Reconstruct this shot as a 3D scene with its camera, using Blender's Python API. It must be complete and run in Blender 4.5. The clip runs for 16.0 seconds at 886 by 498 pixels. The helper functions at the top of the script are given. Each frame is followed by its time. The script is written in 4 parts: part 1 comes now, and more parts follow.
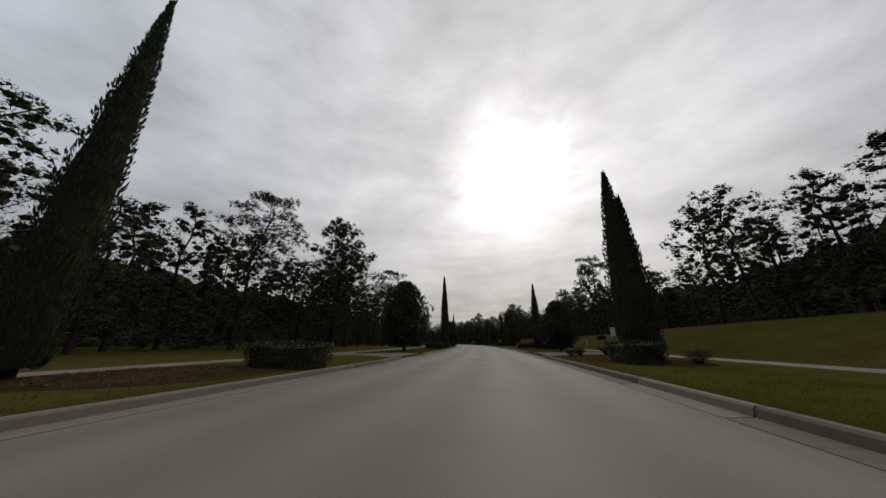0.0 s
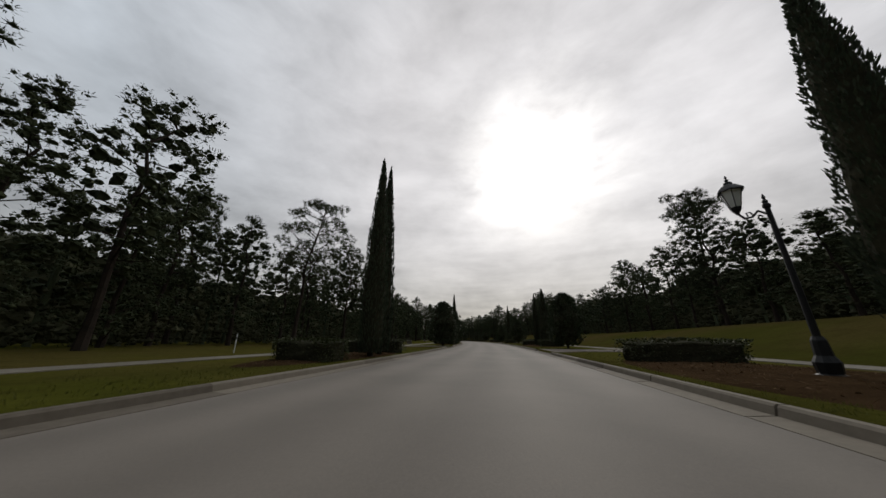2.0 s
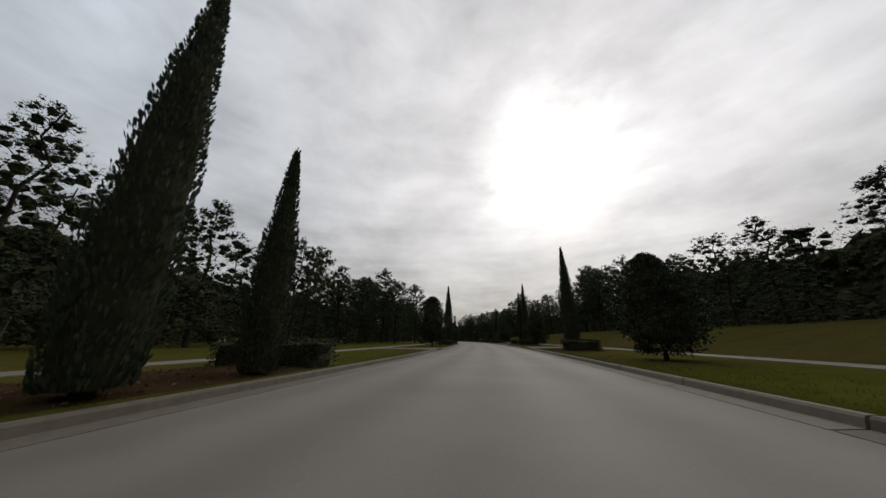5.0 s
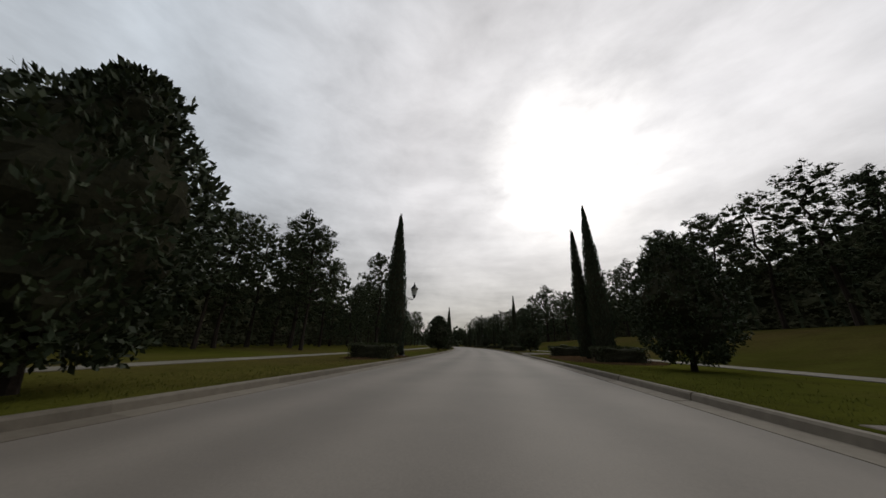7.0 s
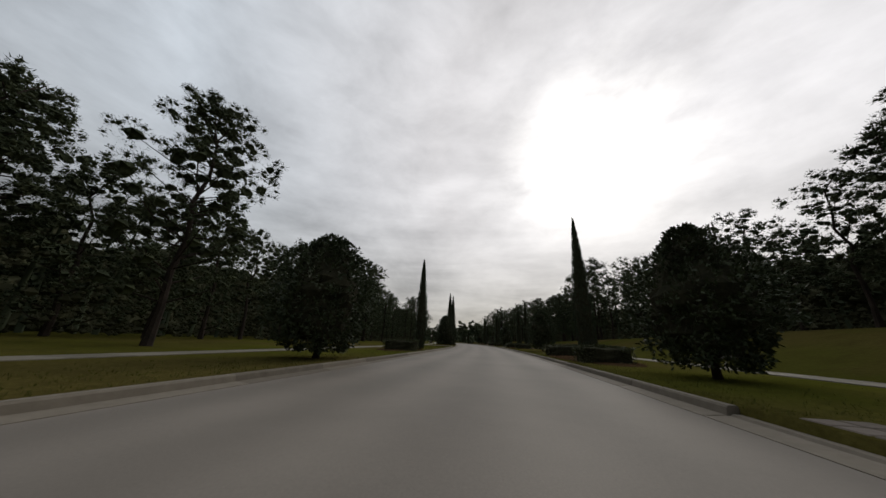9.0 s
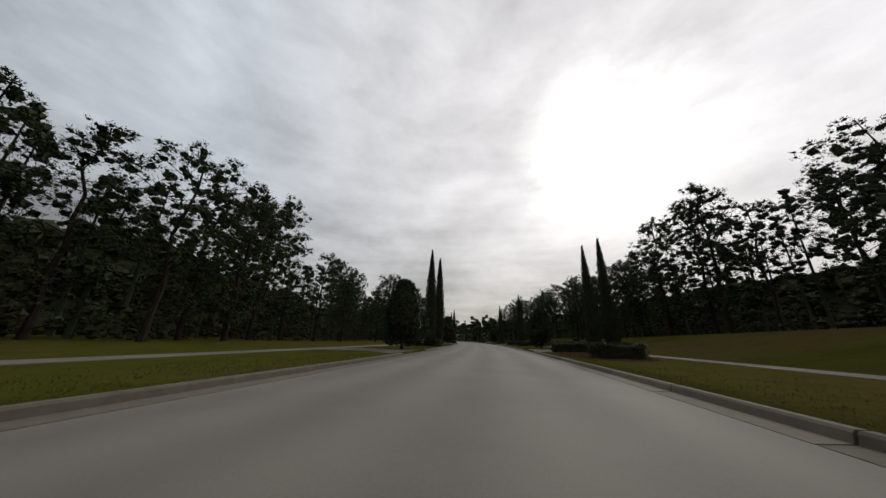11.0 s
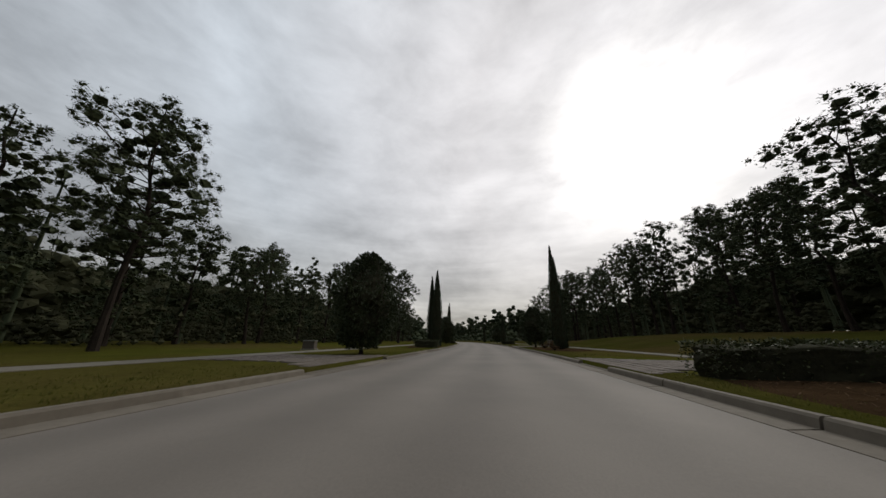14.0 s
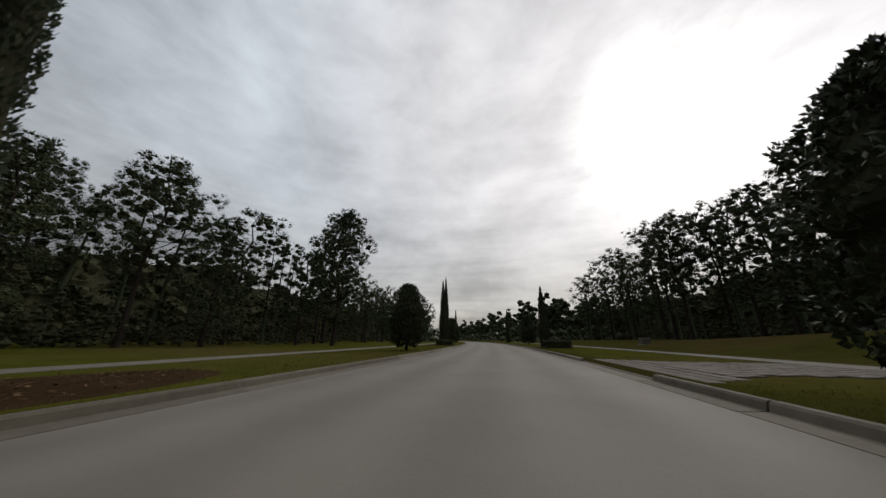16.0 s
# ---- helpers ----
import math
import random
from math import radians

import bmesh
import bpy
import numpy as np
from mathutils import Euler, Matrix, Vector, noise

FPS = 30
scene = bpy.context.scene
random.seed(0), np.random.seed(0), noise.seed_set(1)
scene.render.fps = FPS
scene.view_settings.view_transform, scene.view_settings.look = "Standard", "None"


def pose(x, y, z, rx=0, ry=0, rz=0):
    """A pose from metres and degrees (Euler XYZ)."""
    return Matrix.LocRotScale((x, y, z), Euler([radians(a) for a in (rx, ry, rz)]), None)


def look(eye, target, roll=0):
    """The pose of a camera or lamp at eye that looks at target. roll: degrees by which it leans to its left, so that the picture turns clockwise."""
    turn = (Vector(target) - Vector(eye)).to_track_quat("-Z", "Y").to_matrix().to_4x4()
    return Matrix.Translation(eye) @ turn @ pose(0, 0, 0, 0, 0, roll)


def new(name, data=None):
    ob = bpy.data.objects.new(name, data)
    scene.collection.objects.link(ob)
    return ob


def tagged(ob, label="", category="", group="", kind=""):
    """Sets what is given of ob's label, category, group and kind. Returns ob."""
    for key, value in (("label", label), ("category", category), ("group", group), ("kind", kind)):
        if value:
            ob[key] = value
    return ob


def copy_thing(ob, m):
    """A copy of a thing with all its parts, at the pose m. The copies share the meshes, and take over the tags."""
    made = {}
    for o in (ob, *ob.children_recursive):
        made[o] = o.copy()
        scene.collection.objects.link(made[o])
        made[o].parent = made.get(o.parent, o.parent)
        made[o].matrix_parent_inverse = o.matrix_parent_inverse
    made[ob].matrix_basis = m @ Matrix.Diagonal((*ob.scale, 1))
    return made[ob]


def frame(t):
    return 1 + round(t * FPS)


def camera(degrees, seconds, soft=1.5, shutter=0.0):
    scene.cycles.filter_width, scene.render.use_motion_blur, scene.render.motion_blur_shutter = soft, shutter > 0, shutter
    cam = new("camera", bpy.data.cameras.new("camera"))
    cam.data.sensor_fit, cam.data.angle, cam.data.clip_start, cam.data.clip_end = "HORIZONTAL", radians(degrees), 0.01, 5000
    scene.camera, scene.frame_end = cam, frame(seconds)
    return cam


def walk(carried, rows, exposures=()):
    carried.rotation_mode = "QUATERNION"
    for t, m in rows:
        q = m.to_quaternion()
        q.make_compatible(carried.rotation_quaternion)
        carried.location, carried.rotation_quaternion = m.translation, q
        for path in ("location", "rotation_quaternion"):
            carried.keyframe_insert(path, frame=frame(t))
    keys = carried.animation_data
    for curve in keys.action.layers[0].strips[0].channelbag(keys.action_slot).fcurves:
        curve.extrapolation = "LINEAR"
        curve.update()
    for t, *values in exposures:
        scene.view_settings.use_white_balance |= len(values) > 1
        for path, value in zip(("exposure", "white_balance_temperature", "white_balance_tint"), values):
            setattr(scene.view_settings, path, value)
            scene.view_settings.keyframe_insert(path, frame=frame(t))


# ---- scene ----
# ---- camera and its walk ----
cam = camera(115.1, 16.0, soft=1.5, shutter=0.03)
EYE = 0.88
# seconds, x, y, yaw, pitch, roll: a drive along a road that bends gently to the left
PATH = [
    (0.0, 0.32, 0.00, 10.35, 18.43, -0.12),
    (0.5, 0.22, 7.46, 11.68, 17.90, 1.95),
    (1.0, 0.05, 14.95, 13.49, 18.50, 2.18),
    (1.5, -0.21, 22.44, 14.60, 17.70, 2.58),
    (2.0, -0.63, 29.96, 14.54, 17.82, 0.11),
    (2.5, -1.15, 37.48, 14.54, 18.14, -0.06),
    (3.0, -1.85, 45.01, 15.50, 17.79, -0.34),
    (3.5, -2.64, 52.55, 16.50, 17.84, -0.40),
    (4.0, -3.53, 60.09, 16.93, 17.50, -0.41),
    (4.5, -4.44, 67.65, 17.54, 17.70, -0.22),
    (5.0, -5.41, 75.23, 18.14, 17.90, -0.03),
    (5.5, -6.46, 82.81, 18.75, 18.09, 0.17),
    (6.0, -7.61, 90.40, 19.36, 18.29, 0.37),
    (6.5, -8.84, 98.00, 19.98, 18.49, 0.56),
    (7.0, -10.16, 105.61, 21.06, 18.79, 0.90),
    (7.5, -11.58, 113.22, 21.78, 18.73, 0.14),
    (8.0, -13.14, 120.82, 22.51, 18.59, -0.31),
    (8.5, -14.85, 128.41, 23.77, 18.27, 2.14),
    (9.0, -16.70, 135.99, 25.32, 18.09, 1.97),
    (9.5, -18.71, 143.55, 26.08, 18.02, 1.79),
    (10.0, -20.83, 151.10, 26.85, 17.95, 1.62),
    (10.5, -23.05, 158.64, 27.61, 17.87, 1.45),
    (11.0, -25.40, 166.17, 28.38, 17.81, 1.28),
    (11.5, -27.87, 173.67, 29.16, 17.73, 1.11),
    (12.0, -30.46, 181.15, 29.55, 17.03, 0.59),
    (12.5, -33.16, 188.63, 30.11, 17.67, -0.30),
    (13.0, -35.94, 196.08, 30.78, 18.90, -1.30),
    (13.5, -38.77, 203.54, 31.96, 18.33, 1.18),
    (14.0, -41.72, 210.97, 33.21, 17.92, 0.47),
    (14.5, -44.84, 218.36, 33.99, 17.88, 0.64),
    (15.0, -48.09, 225.72, 34.86, 17.51, 0.43),
    (15.5, -51.46, 233.04, 36.93, 17.47, 1.07),
    (16.0, -54.87, 240.37, 37.98, 17.85, 0.19),
]


def aim(x, y, z, yaw, pitch, roll):
    a, b = radians(yaw), radians(pitch)
    eye = Vector((x, y, z))
    return look(eye, eye + Vector((-math.sin(a) * math.cos(b), math.cos(a) * math.cos(b), math.sin(b))), roll)


walk(cam, [(t, aim(x, y, EYE, yaw, pitch, roll)) for t, x, y, yaw, pitch, roll in PATH], [(0.0, -0.14), (3.0, -0.06), (8.0, 0.0), (12.5, 0.08), (16.0, 0.08)])

# ---- world and sun ----
SUN_AZ, SUN_EL = radians(-6.8), radians(31.8)
SUN_DIR = Vector((-math.sin(SUN_AZ) * math.cos(SUN_EL), math.cos(SUN_AZ) * math.cos(SUN_EL), math.sin(SUN_EL)))


class Nodes:
    """Short hand for building node trees."""

    def __init__(self, tree):
        self.tree = tree
        tree.nodes.clear()

    def add(self, kind, **settings):
        node = self.tree.nodes.new(kind)
        for key, value in settings.items():
            if key == "ins":
                for name, v in value.items():
                    if isinstance(v, bpy.types.NodeSocket):
                        self.tree.links.new(v, node.inputs[name])
                    else:
                        node.inputs[name].default_value = v
            elif key == "operation":
                node.operation = value
            elif key == "data_type":
                node.data_type = value
            elif key == "blend_type":
                node.blend_type = value
            elif key == "sky_type":
                node.sky_type = value
            elif key == "feature":
                node.feature = value
        return node

    def math(self, op, a, b=0.0, clamp=False):
        n = self.add("ShaderNodeMath", operation=op, ins={0: a, 1: b})
        n.use_clamp = clamp
        return n.outputs[0]

    def noise(self, vector, scale, detail=4.0, rough=0.55, distort=0.0):
        return self.add("ShaderNodeTexNoise", ins={"Vector": vector, "Scale": scale, "Detail": detail, "Roughness": rough, "Distortion": distort}).outputs[0]

    def ramp(self, fac, stops):
        n = self.add("ShaderNodeValToRGB", ins={0: fac})
        e = n.color_ramp.elements
        while len(e) < len(stops):
            e.new(0.5)
        for el, (pos, col) in zip(e, stops):
            el.position, el.color = pos, (*col, 1)
        return n.outputs[0]

    def mix(self, fac, a, b, blend="MIX"):
        n = self.add("ShaderNodeMix", data_type="RGBA", blend_type=blend, ins={0: fac, 6: a, 7: b})
        return n.outputs[2]


world = bpy.data.worlds.new("overcast_sky")
scene.world = world
world.use_nodes = True
w = Nodes(world.node_tree)
direction = w.add("ShaderNodeTexCoord").outputs["Generated"]
xyz = w.add("ShaderNodeSeparateXYZ", ins={0: direction})
height = w.math("MAXIMUM", xyz.outputs[2], 0.0)
plane = w.add("ShaderNodeCombineXYZ", ins={0: xyz.outputs[0], 1: xyz.outputs[1], 2: w.math("MULTIPLY", height, 2.0)}).outputs[0]
billow = w.noise(plane, 3.8, 7.0, 0.58, 0.2)
sheet = w.noise(plane, 1.3, 4.0, 0.5, 0.2)
facing = w.math("MAXIMUM", w.add("ShaderNodeVectorMath", operation="DOT_PRODUCT", ins={0: direction, 1: SUN_DIR}).outputs["Value"], 0.0)
puff = w.math("ADD", w.math("MULTIPLY", w.noise(plane, 5.0, 6.0, 0.55, 0.3), 3.2), -0.65)
glow = w.math("ADD", w.math("MULTIPLY", w.math("POWER", facing, 60.0), 0.92), w.math("MULTIPLY", w.math("POWER", facing, 11.0), 0.11))
# a thicker bank of cloud lies low under the sun
over = w.math("ADD", w.math("MULTIPLY", w.math("MULTIPLY", w.math("SUBTRACT", height, 0.13), 3.2, True), 0.75), 0.25)
glow = w.math("MULTIPLY", w.math("MULTIPLY", glow, puff), over)
# thinner cloud towards the sun, thicker behind the camera
toward = w.math("ADD", w.math("MULTIPLY", w.add("ShaderNodeVectorMath", operation="DOT_PRODUCT", ins={0: direction, 1: SUN_DIR}).outputs["Value"], 1.3), 0.5, True)
cloud = w.math("ADD", w.math("MULTIPLY", w.math("SUBTRACT", billow, 0.5), 0.58), w.math("MULTIPLY", w.math("SUBTRACT", sheet, 0.5), 0.5))
cloud = w.math("ADD", cloud, w.math("ADD", w.math("MULTIPLY", toward, 0.36), w.math("ADD", w.math("MULTIPLY", w.math("MULTIPLY", w.math("POWER", facing, 3.0), 0.18), over), 0.195)))
low = w.math("POWER", w.math("SUBTRACT", 1.0, height), 5.0)
cool = w.math("MULTIPLY", w.math("SUBTRACT", facing, 0.42), 2.2, True)
grey = w.mix(cool, (0.875, 0.945, 1.025, 1), (1.015, 0.995, 1.01, 1))
grey = w.mix(low, grey, (1.10, 1.03, 0.90, 1))
# long flat bands of cloud over the horizon
level = w.add("ShaderNodeCombineXYZ", ins={0: xyz.outputs[0], 1: xyz.outputs[1], 2: w.math("MULTIPLY", xyz.outputs[2], 9.0)}).outputs[0]
bands = w.math("MULTIPLY", w.math("SUBTRACT", w.noise(level, 2.4, 4.0, 0.55, 0.3), 0.5), w.math("MULTIPLY", w.math("POWER", w.math("SUBTRACT", 1.0, height), 3.0), 0.75))
cloud = w.math("ADD", cloud, bands)
sky_col = w.mix(1.0, grey, w.math("ADD", cloud, w.math("MULTIPLY", low, -0.27)), "MULTIPLY")
sky_col = w.mix(1.0, sky_col, w.mix(1.0, (1.0, 0.97, 0.92, 1), glow, "MULTIPLY"), "ADD")
clear = w.add("ShaderNodeTexSky", sky_type="NISHITA")
clear.sun_disc, clear.sun_elevation, clear.sun_rotation = False, SUN_EL, -SUN_AZ
both = w.mix(0.004, sky_col, clear.outputs[0], "ADD")
background = w.add("ShaderNodeBackground", ins={"Color": both, "Strength": 1.0})
w.add("ShaderNodeOutputWorld", ins={"Surface": background.outputs[0]})

lamp = bpy.data.lights.new("sun", "SUN")
lamp.energy, lamp.angle, lamp.color = 0.5, radians(14), (1.0, 0.95, 0.87)
new("sun", lamp).matrix_world = look(SUN_DIR * 200, (0, 0, 0))


# ---- materials ----
def material(name, build, rough=0.8, metal=0.0, spec=0.3):
    m = bpy.data.materials.new(name)
    m.use_nodes = True
    n = Nodes(m.node_tree)
    bsdf = n.add("ShaderNodeBsdfPrincipled", ins={"Roughness": rough, "Metallic": metal, "Specular IOR Level": spec})
    n.add("ShaderNodeOutputMaterial", ins={"Surface": bsdf.outputs[0]})
    place = n.add("ShaderNodeTexCoord").outputs["Object"]
    build(n, bsdf, place)
    return m


def speckled(dark, light, scale, fine, bump=0.3, dist=0.02, wide=None):
    """Colour that varies at two scales, with relief at the finer one."""

    def build(n, bsdf, place):
        pos = n.add("ShaderNodeNewGeometry").outputs["Position"]
        a, b = n.noise(pos, scale, 4), n.noise(pos, fine, 6, 0.65)
        both_ = n.math("ADD", n.math("MULTIPLY", a, 0.55), n.math("MULTIPLY", b, 0.45))
        col = n.ramp(both_, [(0.3, dark), (0.7, light)])
        if wide:
            col = n.mix(n.math("MULTIPLY", n.math("SUBTRACT", n.noise(pos, 0.07, 3), 0.42), 5.0, True), col, wide_mix(n, wide, b))
            worn = n.math("MULTIPLY", n.math("SUBTRACT", n.noise(pos, 0.8, 5, 0.6), 0.5), 4.0, True)
            col = n.mix(n.math("MULTIPLY", worn, 0.55), col, wide_mix(n, tuple(0.55 * q for q in wide), b))
        n.tree.links.new(col, bsdf.inputs["Base Color"])
        bm_ = n.add("ShaderNodeBump", ins={"Strength": bump, "Distance": dist, "Height": b})
        n.tree.links.new(bm_.outputs[0], bsdf.inputs["Normal"])

    return build


def wide_mix(n, colour, b):
    return n.ramp(b, [(0.3, tuple(c * 0.7 for c in colour)), (0.7, tuple(c * 1.25 for c in colour))])


def leafy(dark, light):
    """Foliage: each leaf or tuft its own shade, each tree a little different."""

    def build(n, bsdf, place):
        island = n.add("ShaderNodeNewGeometry").outputs["Random Per Island"]
        tree = n.add("ShaderNodeObjectInfo").outputs["Random"]
        fac = n.math("ADD", n.math("MULTIPLY", island, 0.75), n.math("MULTIPLY", tree, 0.25))
        n.tree.links.new(n.ramp(fac, [(0.0, dark), (1.0, light)]), bsdf.inputs["Base Color"])

    return build


def thin(dark, light):
    """Grass blades: light passes through them."""

    def build(n, bsdf, place):
        island = n.add("ShaderNodeNewGeometry").outputs["Random Per Island"]
        col = n.ramp(island, [(0.0, dark), (1.0, light)])
        n.tree.links.new(col, bsdf.inputs["Base Color"])
        glow_ = n.add("ShaderNodeBsdfTranslucent", ins={"Color": col})
        both_ = n.add("ShaderNodeMixShader", ins={0: 0.5, 1: bsdf.outputs[0], 2: glow_.outputs[0]})
        for node in n.tree.nodes:
            if node.type == "OUTPUT_MATERIAL":
                n.tree.links.new(both_.outputs[0], node.inputs["Surface"])

    return build


def pieces(dark, light, fine):
    """Stone, brick or slab pieces: each its own shade, with grain."""

    def build(n, bsdf, place):
        pos = n.add("ShaderNodeNewGeometry").outputs["Position"]
        b = n.noise(pos, fine, 6, 0.65)
        own = n.add("ShaderNodeObjectInfo").outputs["Random"]
        fac = n.math("ADD", n.math("MULTIPLY", own, 0.4), n.math("MULTIPLY", b, 0.6))
        n.tree.links.new(n.ramp(fac, [(0.2, dark), (0.8, light)]), bsdf.inputs["Base Color"])
        bm_ = n.add("ShaderNodeBump", ins={"Strength": 0.4, "Distance": 0.01, "Height": b})
        n.tree.links.new(bm_.outputs[0], bsdf.inputs["Normal"])

    return build


def plain(colour, fine=60.0, vary=0.15):
    return speckled(tuple(c * (1 - vary) for c in colour), tuple(c * (1 + vary) for c in colour), 3.0, fine, 0.1, 0.004)


GRASS = material("lawn_grass", speckled((0.046, 0.052, 0.008), (0.090, 0.089, 0.016), 0.35, 9.0, 0.8, 0.05, (0.080, 0.066, 0.020)), 0.95, 0, 0.0)
TAN_GRASS = material("dormant_lawn", speckled((0.034, 0.036, 0.007), (0.068, 0.066, 0.015), 0.35, 9.0, 0.8, 0.05, (0.070, 0.054, 0.019)), 0.95, 0, 0.0)
BLADE = material("grass_blade", thin((0.06, 0.066, 0.013), (0.115, 0.113, 0.026)), 0.8, 0, 0.15)


def worn_road(n, bsdf, place):
    """Pale asphalt with polished wheel paths, and darker patches."""
    pos = n.add("ShaderNodeNewGeometry").outputs["Position"]
    across = n.add("ShaderNodeAttribute")
    across.attribute_name = "across"
    grit = n.noise(pos, 45.0, 6, 0.65)
    stain = n.noise(pos, 0.35, 5, 0.6)
    track = n.math("MULTIPLY", n.math("COSINE", n.math("MULTIPLY", n.math("SUBTRACT", across.outputs["Fac"], 0.55), 3.49)), 0.10)
    tone = n.math("ADD", n.math("ADD", n.math("MULTIPLY", grit, 0.45), n.math("MULTIPLY", stain, 0.55)), track)
    col = n.ramp(tone, [(0.28, (0.140, 0.121, 0.099)), (0.72, (0.220, 0.192, 0.159))])
    n.tree.links.new(col, bsdf.inputs["Base Color"])
    n.tree.links.new(n.add("ShaderNodeBump", ins={"Strength": 0.35, "Distance": 0.008, "Height": grit}).outputs[0], bsdf.inputs["Normal"])


ASPHALT = material("pale_asphalt", worn_road, 0.72, 0, 0.35)
CONCRETE = material("kerb_concrete", pieces((0.10, 0.083, 0.062), (0.22, 0.19, 0.147), 5.0), 0.85)
SLAB = material("path_concrete", pieces((0.125, 0.112, 0.085), (0.21, 0.188, 0.15), 7.0), 0.85)
PAVER = material("paver_stone", pieces((0.095, 0.077, 0.060), (0.19, 0.157, 0.128), 12.0), 0.85)
MULCH = material("pine_straw", speckled((0.028, 0.018, 0.010), (0.085, 0.052, 0.027), 1.2, 30.0, 0.9, 0.05), 0.95, 0, 0.0)
LITTER = material("dead_leaves", leafy((0.07, 0.04, 0.02), (0.20, 0.12, 0.06)), 0.85, 0, 0.15)
BARK = material("pine_bark", speckled((0.018, 0.014, 0.011), (0.055, 0.041, 0.031), 2.0, 14.0, 0.9, 0.03), 0.9, 0, 0.1)
NEEDLE = material("pine_needles", leafy((0.036, 0.047, 0.027), (0.084, 0.096, 0.050)), 0.85, 0, 0.05)
THICKET = material("thicket_twigs", leafy((0.037, 0.039, 0.022), (0.080, 0.080, 0.043)), 0.9, 0, 0.05)
SCALE = material("cypress_scales", leafy((0.027, 0.037, 0.021), (0.062, 0.076, 0.042)), 0.75, 0, 0.15)
LEAF = material("magnolia_leaves", leafy((0.024, 0.034, 0.015), (0.05, 0.062, 0.026)), 0.6, 0, 0.2)
BOX = material("hedge_leaves", leafy((0.028, 0.038, 0.012), (0.075, 0.08, 0.028)), 0.6, 0, 0.25)
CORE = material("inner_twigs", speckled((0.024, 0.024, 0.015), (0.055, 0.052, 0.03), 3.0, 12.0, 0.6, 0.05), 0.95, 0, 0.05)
IRON = material("black_iron", plain((0.022, 0.022, 0.022)), 0.5, 0.6, 0.4)
GLASS = material("lantern_glass", plain((0.75, 0.75, 0.7), 20, 0.05), 0.2, 0, 0.5)
STONE = material("pale_stone", speckled((0.13, 0.13, 0.11), (0.24, 0.23, 0.2), 2.0, 20.0), 0.85)
WHITE = material("white_paint", plain((0.7, 0.7, 0.68)), 0.5)


# ---- mesh helpers ----
class Shape:
    """Vertices and faces gathered into one mesh."""

    def __init__(self):
        self.v, self.f = [], []

    def put(self, verts, faces):
        k = len(self.v)
        self.v.extend(tuple(p) for p in verts)
        self.f.extend(tuple(i + k for i in face) for face in faces)

    def box(self, x0, y0, z0, x1, y1, z1, bevel=0.0):
        b = min(bevel, (x1 - x0) / 3, (y1 - y0) / 3)
        c = min(bevel, (z1 - z0) / 3)
        rings = [(0, z0), (0, z1 - c), (b, z1)] if bevel else [(0, z0), (0, z1)]
        verts, faces = [], []
        for inset, z in rings:
            verts += [(x0 + inset, y0 + inset, z), (x1 - inset, y0 + inset, z), (x1 - inset, y1 - inset, z), (x0 + inset, y1 - inset, z)]
        for r in range(len(rings) - 1):
            for i in range(4):
                faces.append((r * 4 + i, r * 4 + (i + 1) % 4, r * 4 + 4 + (i + 1) % 4, r * 4 + 4 + i))
        faces += [(3, 2, 1, 0), tuple(range(len(verts) - 4, len(verts)))]
        self.put(verts, faces)

    def lathe(self, profile, sides=12, at=(0, 0, 0), twist=0.0, squash=None):
        verts, faces = [], []
        for r, z in profile:
            for i in range(sides):
                a = 2 * math.pi * (i + twist) / sides
                verts.append((at[0] + r * math.cos(a), at[1] + r * math.sin(a), at[2] + z))
        n = len(profile)
        for k in range(n - 1):
            for i in range(sides):
                j = (i + 1) % sides
                faces.append((k * sides + i, k * sides + j, (k + 1) * sides + j, (k + 1) * sides + i))
        faces.append(tuple(range(sides - 1, -1, -1)))
        faces.append(tuple(range((n - 1) * sides, n * sides)))
        self.put(verts, faces)

    def tube(self, points, radii, sides=6):
        verts, faces = [], []
        pts = [Vector(p) for p in points]
        for k, p in enumerate(pts):
            ahead = (pts[min(k + 1, len(pts) - 1)] - pts[max(k - 1, 0)]).normalized()
            side = ahead.cross(Vector((0.31, 0.17, 0.93)) if abs(ahead.z) < 0.9 else Vector((1, 0.2, 0))).normalized()
            up = side.cross(ahead)
            for i in range(sides):
                a = 2 * math.pi * i / sides
                verts.append(p + (side * math.cos(a) + up * math.sin(a)) * radii[k])
        for k in range(len(pts) - 1):
            for i in range(sides):
                j = (i + 1) % sides
                faces.append((k * sides + i, k * sides + j, (k + 1) * sides + j, (k + 1) * sides + i))
        faces.append(tuple(range(sides)))
        faces.append(tuple(range(len(verts) - 1, len(verts) - sides - 1, -1)))
        self.put(verts, faces)

    def mesh(self, name, mat, smooth=False):
        me = bpy.data.meshes.new(name)
        me.from_pydata(self.v, [], self.f)
        me.materials.append(mat)
        if smooth:
            me.polygons.foreach_set("use_smooth", [True] * len(me.polygons))
        me.update()
        return me


def part(name, shape, mat, parent=None, label="", smooth=False):
    ob = new(name, shape.mesh(name, mat, smooth) if isinstance(shape, Shape) else shape)
    if parent is not None:
        ob.parent = parent
    return tagged(ob, label)


def thing(name, label, category, group="", m=None):
    ob = new(name)
    ob.empty_display_size = 0.3
    if m is not None:
        ob.matrix_basis = m
    return tagged(ob, label, category, group)


# ---- the road's line ----
K1, K2, K3 = 0.00174947, 9.682e-7, -2.748e-9
DR, DL = -3.39, 4.8


